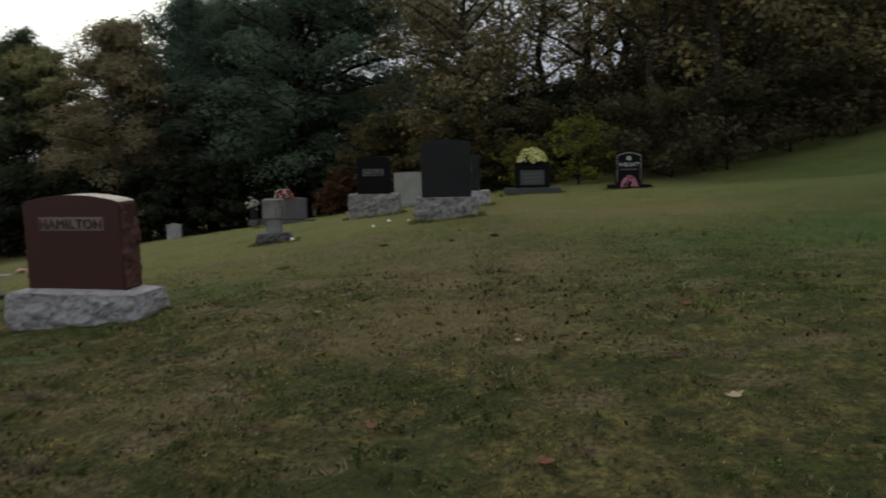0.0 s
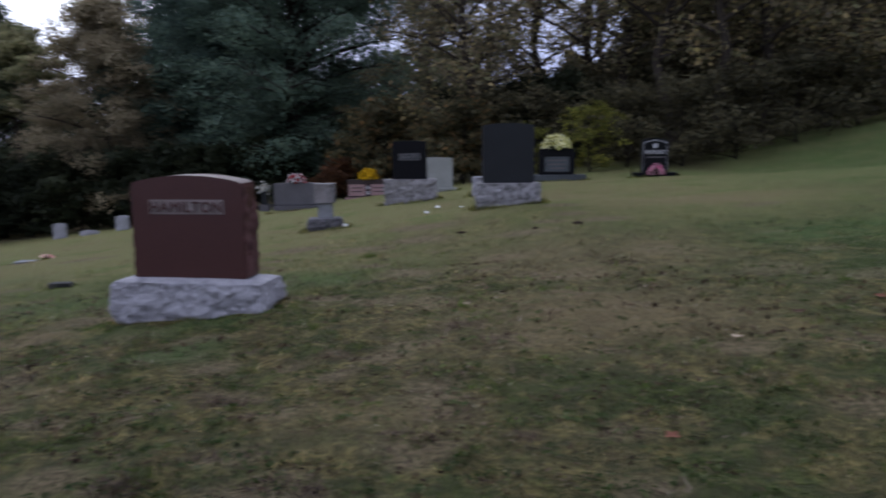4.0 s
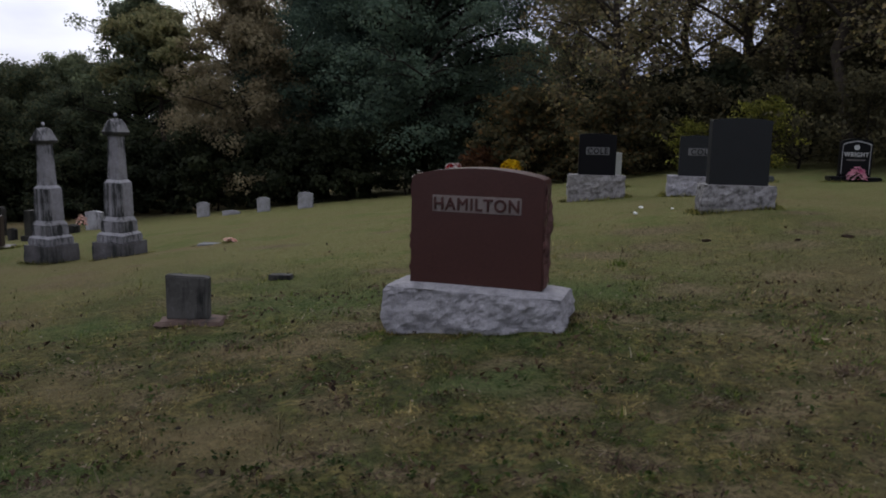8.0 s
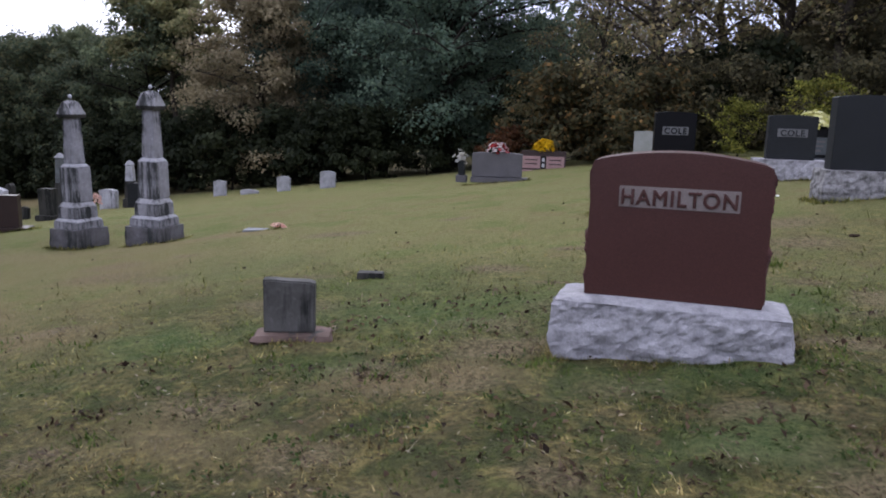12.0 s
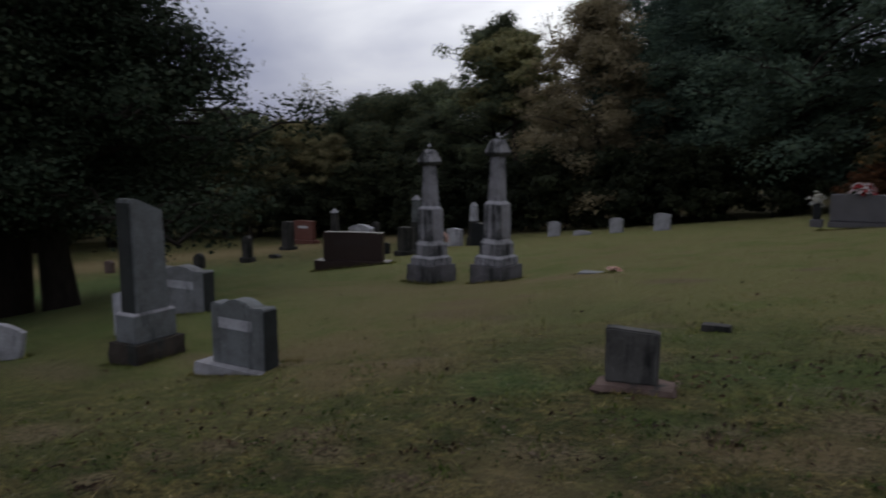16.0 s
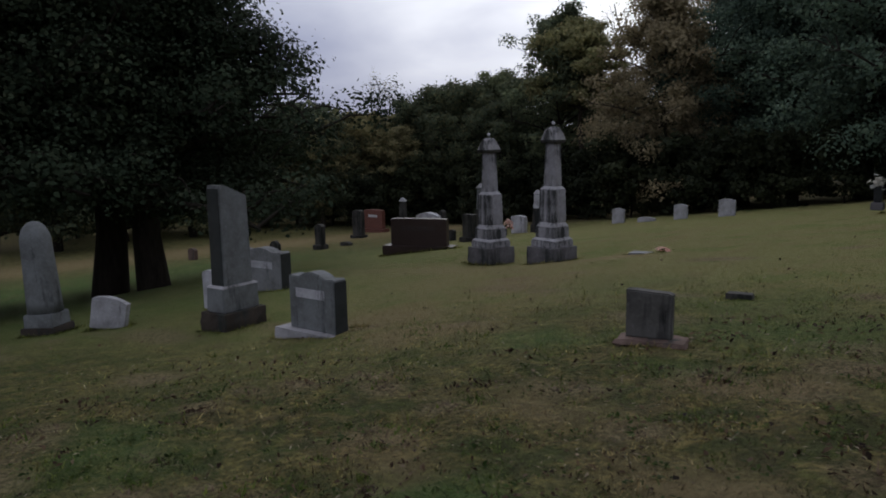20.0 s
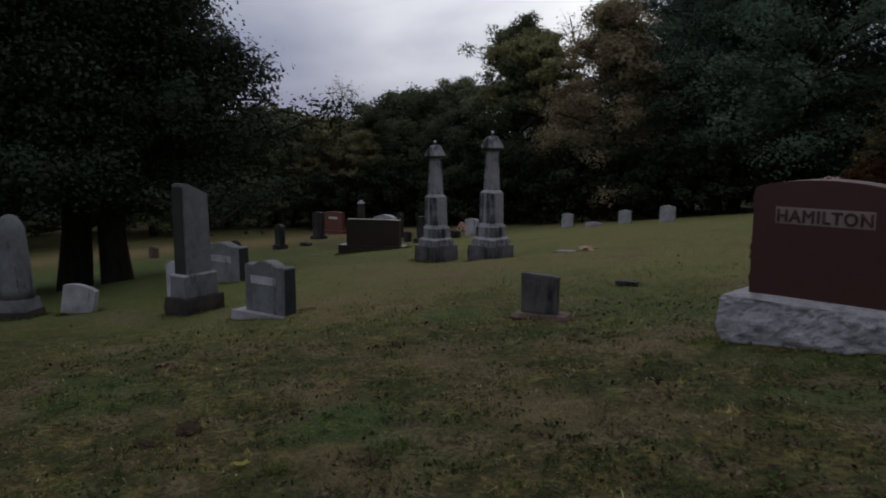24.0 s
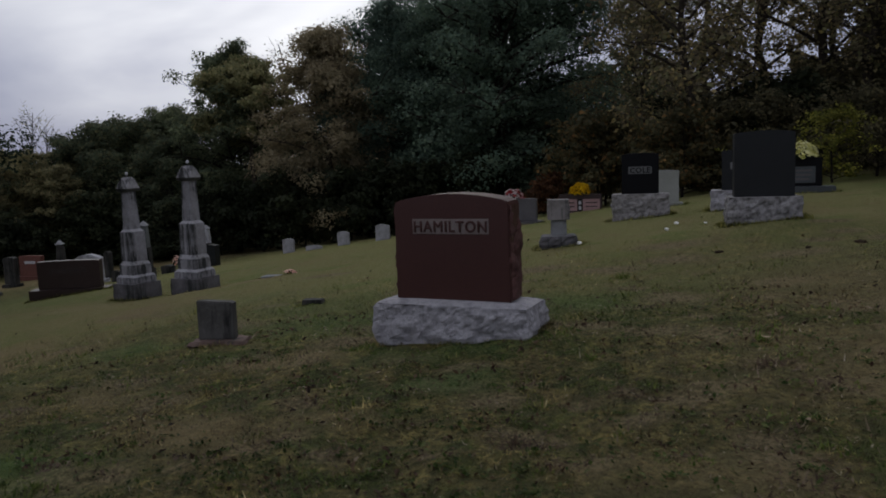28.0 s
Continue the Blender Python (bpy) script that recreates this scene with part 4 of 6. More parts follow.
t = thing("headstone", -10.06, -0.23, 30, "rounded grey marble shaft leaning on a stepped base", "headstone", ry=-3, z=-1.32)
part("base", rough_block(0.48, 0.44, 0.14, amp=0.012, seed=21, cell=0.07, sink=0.15), M_FOOT_BROWN, t)
part("plinth", box(0.43, 0.39, 0.19, z=0.13, bevel=0.014, taper=0.03), M_OLD, t)
bm = bmesh.new()
rings = []
for z, r in [(0.32 + 0.93 * q / 6, 0.208 - 0.028 * q / 6) for q in range(7)] + [(1.25 + 0.29 * math.sin(a), 0.180 * math.cos(a) ** 0.9) for a in (0.25, 0.5, 0.75, 1.0, 1.25, 1.5)]:
    ring = []
    for q in range(24):
        a = 2 * math.pi * q / 24
        sq = (abs(math.cos(a)) ** 3.4 + abs(math.sin(a)) ** 3.4) ** (-1 / 3.4)
        ring.append(bm.verts.new((r * sq * math.cos(a), r * 0.86 * sq * math.sin(a), z)))
    rings.append(ring)
for lo, hi in zip(rings, rings[1:]):
    for q in range(24):
        bm.faces.new((lo[q], lo[(q + 1) % 24], hi[(q + 1) % 24], hi[q])).smooth = True
bm.faces.new(rings[0][::-1])
bm.faces.new(rings[-1])
part("shaft", bm, M_OLD, t)
t = thing("headstone", -11.6, -0.9, 20, "dark low headstone base in the grass", "headstone")
part("base", rough_block(0.7, 0.4, 0.30, amp=0.02, seed=22, cell=0.07), M_MOSS, t)


# ------------------------------------------------------------------ monuments up the slope
def family_stone(x, y, rz, zb, base, die, mats, words, label, txt_size=0.10, txt_mat=None, panel=None, rise=0.02, txt_z=0.66):
    bw, bd, bh = base
    w, d, h = die
    t = thing("headstone", x, y, rz, label, "headstone", z=zb)
    part("base", rough_block(bw, bd, bh, amp=0.032, seed=x + y, cell=0.04, sink=0.22), mats[1], t)
    slabp = part("die", slab(arched(w, h, rise, bh, 0.01), d, 0, 0.006), mats[0], t)
    if words:
        z = bh + h * txt_z
        host = slabp
        if panel:
            host = part("name_panel", box(panel[0], 0.008, panel[1], 0, -d / 2 - 0.002, z - panel[1] / 2, 0.002), M_PANEL_GREY, slabp, "pale sunk name panel")
        letters("letters", words, txt_size, txt_mat or M_JET, host, 0, -d / 2 - 0.008, z, depth=0.008)
    return t


M_PANEL_GREY = granite("pale_name_panel", (0.125, 0.125, 0.13), (0.165, 0.165, 0.17), 0.85, 0.2)
family_stone(3.02, 5.18, 3, 0.29, (0.85, 0.38, 0.365), (0.71, 0.20, 0.82), (M_BLACK, M_BASE_SOILED), "", "large plain dark granite headstone on a rough grey base", rise=0.025)
family_stone(1.36, 8.50, 2, 0.11, (0.94, 0.40, 0.42), (0.62, 0.19, 0.70), (M_JET, M_BASE_DIRTY), "COLE", "polished black granite headstone on a rough grey base", 0.125, M_JET, (0.39, 0.125), txt_z=0.58)
family_stone(3.02, 8.28, -3, 0.22, (1.0, 0.40, 0.35), (0.68, 0.19, 0.66), (M_BLACK, M_BASE), "COLE", "dark granite headstone on a rough grey base", 0.125, M_BLACK, (0.42, 0.12), txt_z=0.60)

t = thing("headstone", 1.52, 13.05, -4, "plain pale marble slab on a low base", "headstone", z=-0.06)
part("base", box(1.12, 0.36, 0.12, bevel=0.012), M_PLAINSLAB, t)
part("slab", slab(arched(0.96, 0.74, 0.015, 0.11), 0.14), M_PLAINSLAB, t)


def flower(bm, rng, c, r, petals=7, cup=0.4):
    """One bloom: petals round a heart, facing away from the mound."""
    c = Vector(c)
    n = Vector(rng.normal(size=3)) * 0.35 + Vector((c.x, c.y, max(0.2, c.z))).normalized()
    n.normalize()
    u = n.orthogonal().normalized()
    v = n.cross(u)
    heart = bm.verts.new(c)
    for k in range(petals):
        a0, a1, am = (2 * math.pi * (k + s) / petals for s in (0.0, 0.9, 0.45))
        p0 = bm.verts.new(c + (u * math.cos(a0) + v * math.sin(a0)) * r * 0.75 + n * r * cup * 0.5)
        p1 = bm.verts.new(c + (u * math.cos(am) + v * math.sin(am)) * r * 1.1 + n * r * cup)
        p2 = bm.verts.new(c + (u * math.cos(a1) + v * math.sin(a1)) * r * 0.75 + n * r * cup * 0.5)
        bm.faces.new((heart, p0, p1, p2))


def flower_mound(x, y, z, w, d, h, mat, label, blooms=70, seed=0, bloom=0.04, saddle=False, rz=0.0):
    """A domed spray of artificial flowers with leaves showing between."""
    rng = np.random.default_rng(seed)
    t = thing("flower_arrangement", x, y, rz, label, "flowers", z=z)
    bm, lv = bmesh.new(), []
    for k in range(blooms):
        f = (k + 0.5) / blooms
        el, az = math.asin(f) if f < 1 else 1.5, k * 2.39996
        p = Vector((math.cos(el) * math.cos(az) * w / 2, math.cos(el) * math.sin(az) * d / 2, math.sin(el) * h))
        flower(bm, rng, p * rng.uniform(0.80, 1.05), bloom * rng.uniform(0.8, 1.25))
    part("bouquet", bm, mat, t)
    c = rng.normal(size=(blooms * 3, 3))
    c[:, 2] = np.abs(c[:, 2])
    c = c / np.linalg.norm(c, axis=1, keepdims=True) * [w * 0.32, d * 0.32, h * 0.60]
    lvv, lf = leaf_arrays(rng, c, bloom * 2.0)
    part("foliage", mesh_from("foliage", lvv, lf, 4, P_GREEN), P_GREEN, t)
    part("holder", box(w * 0.3, d * 0.3, h * 0.25, z=0.0, bevel=0.01), P_GREEN, t)
    return t


# dark stone with the pale yellow mum
t = thing("headstone", 4.42, 12.35, 0, "polished dark granite headstone with a paler panel on a base", "headstone", z=0.24)
part("base", box(1.32, 0.42, 0.15, bevel=0.012), M_SLATE, t)
die = part("die", slab(arched(0.82, 0.60, 0.01, 0.15), 0.20, 0, 0.006), M_JET, t)
pan = part("inscription_panel", box(0.56, 0.008, 0.34, 0, -0.102, 0.22, 0.002), M_SLATE, die, "paler inscription panel")
for k in range(3):
    part("inscription_line", box(0.44 - 0.06 * k, 0.006, 0.035, 0, -0.108, 0.46 - 0.09 * k, 0), M_LETTER_DIM, pan, "unreadable line of lettering")
flower_mound(4.42, 12.35, 0.24 + 0.745, 0.66, 0.40, 0.32, P_LEMON, "dome of pale yellow chrysanthemums on the dark headstone", 130, 3, 0.055)

# jet black stone with a white border
t = thing("headstone", 6.62, 12.2, -3, "polished black headstone with a white engraved outline", "headstone", z=0.33)
part("base", box(0.98, 0.40, 0.10, bevel=0.012), M_JET, t)
die = part("die", slab(arched(0.60, 0.78, 0.05, 0.10, 0.03), 0.15, 0, 0.006), M_JET, t)
for sx in (-1, 1):
    part("border", box(0.014, 0.006, 0.60, sx * 0.262, -0.078, 0.15, 0), M_LETTER_MID, die, "white engraved border")
part("border", slab([(-0.273, 0.745), (0.273, 0.745), (0.273, 0.768), (0.20, 0.80), (0.0, 0.842), (-0.20, 0.80), (-0.273, 0.768), (-0.273, 0.745), (-0.25, 0.755), (-0.19, 0.78), (0.0, 0.818), (0.19, 0.78), (0.25, 0.755)][1:7] + [(-0.245, 0.745), (-0.19, 0.778), (0.0, 0.816), (0.19, 0.778), (0.245, 0.745)], 0.006, -0.078, 0), M_LETTER_MID, die, "white engraved border")
em = bmesh.new()
bmesh.ops.create_circle(em, cap_ends=True, segments=16, radius=0.055)
bmesh.ops.rotate(em, verts=em.verts, cent=(0, 0, 0), matrix=Matrix.Rotation(math.pi / 2, 3, "X"))
bmesh.ops.translate(em, verts=em.verts, vec=(0, -0.079, 0.70))
part("emblem", em, M_LETTER, die, "round pale emblem")
letters("letters", "WRIGHT", 0.125, M_LETTER, die, 0, -0.079, 0.555, wide=0.85)
part("inscription_line", box(0.36, 0.006, 0.028, 0, -0.078, 0.43, 0), M_LETTER_DIM, die, "unreadable line of lettering")
flower_mound(6.60, 11.92, float(ground_z(6.6, 11.92)) + 0.04, 0.34, 0.20, 0.24, P_PINK, "spray of pink flowers standing before the black headstone", 44, 5, 0.05)

# grey stone with red and white flowers
t = thing("headstone", -1.93, 13.55, 2, "grey granite headstone on a low base", "headstone", z=-0.50)
part("base", box(1.30, 0.42, 0.12, 0.06, 0, 0, 0.014), M_GREY, t)
part("die", slab(arched(1.14, 0.56, 0.03, 0.13), 0.22, 0, 0.01), M_GREY, t)
flower_mound(-1.93, 13.55, -0.50 + 0.67, 0.52, 0.34, 0.25, P_REDWHITE, "red and white flowers on top of the grey headstone", 70, 7, 0.042)
t = thing("flower_vase", -2.74, 13.5, 0, "dark stone vase with white flowers beside the grey headstone", "vase", z=-0.52)
part("pedestal", box(0.24, 0.24, 0.16, bevel=0.01), M_GREY, t)
part("vase", box(0.15, 0.15, 0.34, z=0.15, bevel=0.02, taper=-0.12), M_BLACK, t)
rng = np.random.default_rng(8)
for k in range(30):
    bm = bmesh.new()
    flower(bm, rng, rng.normal(size=3) * [0.055, 0.055, 0.065] + [0, 0, 0.57], 0.062)
    part("bloom", bm, P_WHITE, t)

# pink stone with yellow flowers
t = thing("headstone", -1.27, 21.6, 0, "pink granite headstone with two inscription panels", "headstone", z=-0.95)
part("base", box(1.62, 0.46, 0.12, bevel=0.014), M_PINK, t)
die = part("die", slab(arched(1.46, 0.66, 0.02, 0.11, 0.02), 0.22, 0, 0.01), M_BROWNRED, t)
for sx in (-1, 1):
    pan = part("inscription_panel", box(0.58, 0.01, 0.40, sx * 0.39, -0.112, 0.18, 0.002), M_PINK, die, "smooth pink inscription panel")
    for k in range(2):
        part("inscription_line", box(0.40, 0.006, 0.035, sx * 0.39, -0.120, 0.44 - 0.13 * k, 0), M_BROWNRED, pan, "unreadable line of lettering")
plate = part("centre_plate", box(0.13, 0.012, 0.40, 0, -0.113, 0.18, 0.002), M_JET, die, "dark centre plate")
for k in range(2):
    part("portrait_oval", box(0.09, 0.006, 0.12, 0, -0.122, 0.22 + 0.18 * k, 0.0), M_LETTER, plate, "pale plaque")
flower_mound(-1.27, 21.6, -0.95 + 0.76, 0.72, 0.42, 0.38, P_YELLOW, "mound of yellow flowers on the pink headstone", 150, 11, 0.06)

# little pillar behind the red monument
t = thing("grave_pillar", 0.42, 5.25, 10, "short worn marble pillar on a square footing", "gravestone", z=0.0)
part("footing", rough_block(0.46, 0.38, 0.17, amp=0.05, seed=33, cell=0.04), M_PLINTH, t, "broken rubble footing")
part("pillar", box(0.22, 0.18, 0.25, z=0.15, bevel=0.012, taper=0.06), M_GREYED, t)
part("crown", rough_block(0.285, 0.23, 0.27, z=0.39, amp=0.014, seed=34, cell=0.05, sink=0.0), M_PILLAR, t, "wider broken head block")

t = thing("flat_marker", -4.47, 6.12, 4, "flat pale marker slab with salmon flowers", "gravestone", z=float(ground_z(-4.47, 6.12)) - 0.022)
part("slab", rough_block(0.46, 0.24, 0.025, amp=0.01, seed=35, cell=0.07), M_GREYED, t)
flower_mound(-4.20, 6.09, float(ground_z(-4.20, 6.09)) + 0.02, 0.20, 0.14, 0.045, P_SALMON, "small bunch of salmon pink flowers lying on the grass", 20, 13, 0.03)

# long brown monument
t = thing("headstone", -12.55, 10.2, 22, "long polished brown granite monument on a wide base", "headstone", z=-1.86)
part("base", box(1.90, 0.5, 0.24, bevel=0.015), M_BROWNRED, t)
die = part("die", slab(arched(1.50, 0.70, 0.01, 0.24), 0.24, 0, 0.01), M_BROWNRED, t)
for k, (bx, bw) in enumerate(((-0.42, 0.10), (-0.27, 0.10), (-0.12, 0.12), (0.05, 0.10), (0.20, 0.12), (0.37, 0.12))):
    part("worn_letter", box(bw, 0.006, 0.13, bx, -0.124, 0.62, 0), M_LETTER_FAINT, die, "unreadable worn letter")


def white_tablet(x, y, rz, w, h, lean, label="small white marble tablet at the far edge of the lawn"):
    t = thing("headstone", x, y, rz, label, "headstone", "row of white tablets", ry=lean)
    part("tablet", slab(arched(w, h, 0.05, -0.06), 0.11, 0, 0.008), M_TABLET, t)
    return t


white_tablet(-13.53, 23.27, 3, 0.50, 0.66, 1)
white_tablet(-10.55, 22.24, -4, 0.50, 0.62, -1)
white_tablet(-8.85, 22.1, 2, 0.56, 0.66, 1)
white_tablet(-12.08, 22.71, 0, 0.70, 0.24, 0, "low white marble marker at the far edge of the lawn")


# ------------------------------------------------------------------ the crowd of stones down the slope
def plain_stone(x, y, w, h, d, mat, label, rise=0.06, rz=0.0, base=0.0, name="headstone", lean=0.0):
    t = thing(name, x, y, rz, label, "headstone", "far row of old stones", ry=lean)
    if base:
        part("base", box(w * 1.3, d * 1.8, base, bevel=0.012), mat, t)
    part("tablet", slab(arched(w, h, rise, base - 0.05 if not base else base - 0.005), d, 0, 0.01), mat, t)
    return t


def urn_column(x, y, h, mat, label):
    t = thing("column_monument", x, y, 15, label, "monument", "far row of old stones")
    part("plinth", box(0.46, 0.46, 0.30, bevel=0.015, taper=0.05), M_MOSS, t)
    part("die", box(0.33, 0.33, h * 0.4, z=0.29, bevel=0.012, taper=0.08), M_MOSS, t)
    part("shaft", box(0.27, 0.27, h * 0.6 - 0.35, z=0.28 + h * 0.4, bevel=0.01, taper=0.2), mat, t)
    part("cap", box(0.30, 0.30, 0.16, z=h - 0.09, bevel=0.02, taper=0.75), M_TABLET, t, "pale pointed cap")
    return t


t = plain_stone(-29.47, 25.74, 1.25, 1.05, 0.28, M_ROSE, "rose red granite headstone in the far row", 0.03, 6, 0.22)
part("worn_lettering", box(0.62, 0.01, 0.14, 0, -0.15, 0.85, 0), M_LETTER, t, "pale unreadable lettering")
plain_stone(-27.23, 22.32, 0.55, 1.25, 0.3, M_MOSS, "dark narrow headstone in the far row", 0.04, 10, 0.15)
urn_column(-20.90, 18.71, 1.75, M_MOSS, "dark column with a pale pointed cap")
plain_stone(-20.10, 18.09, 0.36, 0.95, 0.12, M_PALE, "narrow white tablet in the far row", 0.08)
plain_stone(-18.82, 17.87, 0.98, 0.92, 0.25, M_MARBLE, "broad pale headstone with an arched top", 0.12, 5, 0.2)
urn_column(-15.40, 16.70, 1.85, M_OLD, "grey column with a pale pointed cap")
plain_stone(-14.53, 14.91, 0.40, 0.74, 0.3, M_MOSS, "dark square headstone beneath the column", 0.01, 5, 0.15)
plain_stone(-16.87, 16.89, 0.3, 0.45, 0.12, M_MOSS, "low dark marker in the far row", 0.05)
urn_column(-14.89, 19.51, 1.50, M_MARBLE, "slim white column in the far row")
plain_stone(-14.21, 18.76, 0.5, 0.85, 0.3, M_BLACK, "dark headstone beside the white column", 0.04)
plain_stone(-16.03, 19.97, 0.62, 0.72, 0.2, M_MARBLE, "pale squared headstone in the far row", 0.04)
plain_stone(-20.95, 21.31, 0.25, 1.2, 0.25, M_MOSS, "slim dark post stone in the far row", 0.1)
flower_mound(-15.81, 18.91, float(ground_z(-15.81, 18.91)) + 0.25, 0.4, 0.3, 0.32, P_SALMON, "orange flowers between the far stones", 34, 17, 0.05)
plain_stone(-15.48, 17.93, 0.4, 0.35, 0.3, M_MOSS, "low dark stone between the columns", 0.04)
plain_stone(-23.66, 14.27, 0.42, 0.62, 0.2, M_MOSS, "small dark headstone under the trees", 0.16, 8)
plain_stone(-23.29, 16.28, 0.36, 0.85, 0.25, M_MOSS, "small dark headstone with a wide base under the trees", 0.10, 8, 0.2)
plain_stone(-23.31, 17.75, 0.5, 0.22, 0.25, M_MOSS, "low dark stone under the trees", 0.04)
plain_stone(-27.97, 13.35, 0.5, 0.55, 0.15, M_FOOT, "brown stone beyond the tree trunks", 0.08)


# ------------------------------------------------------------------ trees
def tree_parts(seed, height, crown_r, low, trunk_r, limbs, leaves, leaf, lean=0.0, top=0.96, pad_r=0.16, conifer=False, lift=1.0, crook=0.008, bunch=0.35, cone=0.0):
    """Trunk, limbs and leaves of one tree, as arrays about its foot."""
    rng = np.random.default_rng(seed)
    k = np.linspace(0, 1, 9)
    wob = np.cumsum(rng.normal(size=(9, 2)) * height * crook, 0)
    trunk_pts = np.c_[wob[:, 0] + lean * k * height, wob[:, 1], k * height * top - 0.15]
    trunk = tube(trunk_pts, trunk_r * (1.0 - 0.86 * k) * (1 + 0.16 * np.exp(-k * 30)), 10)
    tubes, tips = [], []
    for i in range(limbs):
        f = low + (top - low) * ((i + rng.uniform(0, 0.9)) / limbs) ** 0.9
        a = i * 2.4 + rng.uniform(-0.5, 0.5)
        rel = (f - low) / (top - low)
        reach = crown_r * ((1 - rel) ** (cone or 1.0) if conifer or cone else (1 - rel**2.2 * 0.75) * (0.72 + 0.5 * min(1, rel * 3))) * rng.uniform(0.72, 1.12)
        start = np.array([np.interp(f, k, trunk_pts[:, c]) for c in range(3)])
        rise = (-0.15 if conifer else (0.15 + 0.8 * rel) * lift) * reach * rng.uniform(0.5, 1.2)
        s = np.linspace(0, 1, 6)
        sway = rng.normal(size=2) * reach * 0.10
        path = start + np.c_[np.cos(a) * reach * s + sway[0] * s**2, np.sin(a) * reach * s + sway[1] * s**2, rise * s - 0.10 * reach * s**2 + 0.06 * reach * np.sin(s * 3)]
        r0 = trunk_r * 0.42 * (1 - 0.75 * rel)
        tubes.append(tube(path, r0 * (1 - 0.85 * s), 6))
        for b in range(9):
            q = rng.uniform(0.25, 1.0)
            p = np.array([np.interp(q, s, path[:, c]) for c in range(3)])
            d = rng.normal(size=3)
            d[2] = abs(d[2]) * 0.5 if not conifer else d[2] * 0.2
            d = d / np.linalg.norm(d) * reach * rng.uniform(0.15, 0.40)
            e = np.stack([p, p + d * 0.55 + [0, 0, 0.04 * reach], p + d])
            tubes.append(tube(e, r0 * np.array([0.30, 0.2, 0.06]), 4))
            for w in (0.45, 0.75, 1.0):
                tips.append(p + d * w)
        tips.append(path[-1])
    tips = np.array(tips)
    # leaves gather in rounded bunches on some of the twigs, with a few stray ones between
    tips = tips + rng.normal(size=tips.shape) * crown_r * 0.04
    ends = tips[rng.uniform(0, 1, len(tips)) < bunch]
    size = crown_r * pad_r * rng.uniform(0.55, 1.35, len(ends))
    keep = rng.choice(len(ends), leaves, p=size**1.7 / (size**1.7).sum())
    ball = rng.normal(size=(leaves, 3))
    ball /= np.linalg.norm(ball, axis=1, keepdims=True)
    ball[:, 2] = np.where(rng.uniform(0, 1, leaves) < 0.35, np.abs(ball[:, 2]), ball[:, 2])
    lobe = 1 + 0.22 * np.sin(ball[:, :1] * 5 + keep[:, None]) * np.sin(ball[:, 1:2] * 6 + 2 * keep[:, None])
    reach = lobe * (0.35 + 0.65 * rng.uniform(0, 1, (leaves, 1)) ** 0.45) * (1 + 0.16 * rng.normal(size=(leaves, 1)))
    pick = ends[keep] + ball * reach * size[keep][:, None] * ([1.0, 1.0, 0.68] if not conifer else [0.9, 0.9, 0.65])
    stray = rng.uniform(0, 1, leaves) < 0.10
    pick[stray] = tips[rng.integers(0, len(tips), stray.sum())] + rng.normal(size=(stray.sum(), 3)) * crown_r * 0.05
    pick[:, 2] = np.maximum(pick[:, 2], 0.25)
    axis = np.c_[np.interp(pick[:, 2], trunk_pts[:, 2], trunk_pts[:, 0]), np.interp(pick[:, 2], trunk_pts[:, 2], trunk_pts[:, 1]), pick[:, 2] - 0.2 * crown_r]
    away = pick - axis
    away /= np.linalg.norm(away, axis=1, keepdims=True) + 1e-9
    lv, lf = leaf_arrays(rng, pick, leaf, slim=0.68, out=ball * 0.9 + away * 0.35)
    return trunk, join_tubes(tubes), (lv, lf)


def tree(name, label, bark_mat, leaf_mat, spec):
    """A tree at the origin, to be moved or copied."""
    trunk, limbs, (lv, lf) = tree_parts(**spec)
    t = tagged(new(name), label, "tree")
    t.empty_display_size = 0.1
    tk = part("trunk", mesh_from("trunk", trunk[0], trunk[1].ravel(), 4, bark_mat, True), bark_mat, t)
    tagged(part("branchwork", mesh_from("branchwork", limbs[0], limbs[1].ravel(), 4, bark_mat, True), bark_mat, tk), kind="stuff")
    part("crown", mesh_from("crown", lv, lf, 4, leaf_mat), leaf_mat, t)
    return t


def set_tree(t, x, y, rz=0, s=1.0, dz=0.0):
    t.matrix_world = pose(x, y, float(ground_z(x, y)) + dz, 0, 0, rz) @ Matrix.Scale(s, 4)
    return t


def grove(t, places):
    """The first place for the tree itself, copies for the others: x, y, turn, size."""
    x, y, rz, s = places[0]
    set_tree(t, x, y, rz, s)
    for x, y, rz, s in places[1:]:
        c = copy_thing(t, pose(x, y, float(ground_z(x, y)), 0, 0, rz))
        c.scale = (s, s, s)


near_tree = tree("shade_tree", "tall shade tree with low hanging boughs over the lawn, leaves coloured dark as if backlit", M_BARK_DARK, L_NEAR, dict(seed=1, height=12.5, crown_r=4.7, low=0.16, trunk_r=0.36, limbs=80, leaves=150000, leaf=0.105, pad_r=0.13, cone=1.0, bunch=0.5))
# last two copies are added to shade the ground; the final one stands out of view
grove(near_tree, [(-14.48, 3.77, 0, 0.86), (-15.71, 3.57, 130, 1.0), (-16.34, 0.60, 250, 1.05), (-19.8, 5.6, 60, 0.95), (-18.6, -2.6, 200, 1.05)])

oak = tree("oak_tree", "large dense dark green oak at the edge of the lawn", M_BARK_DARK, L_OAK, dict(seed=2, height=15, crown_r=5.6, low=0.10, trunk_r=0.40, limbs=60, leaves=90000, leaf=0.155))
grove(oak, [(-6.56, 32.14, 0, 1.0), (-7.18, 38.12, 100, 0.95), (-10.34, 35.46, 200, 0.76), (-12.9, 36.3, 300, 0.82)])

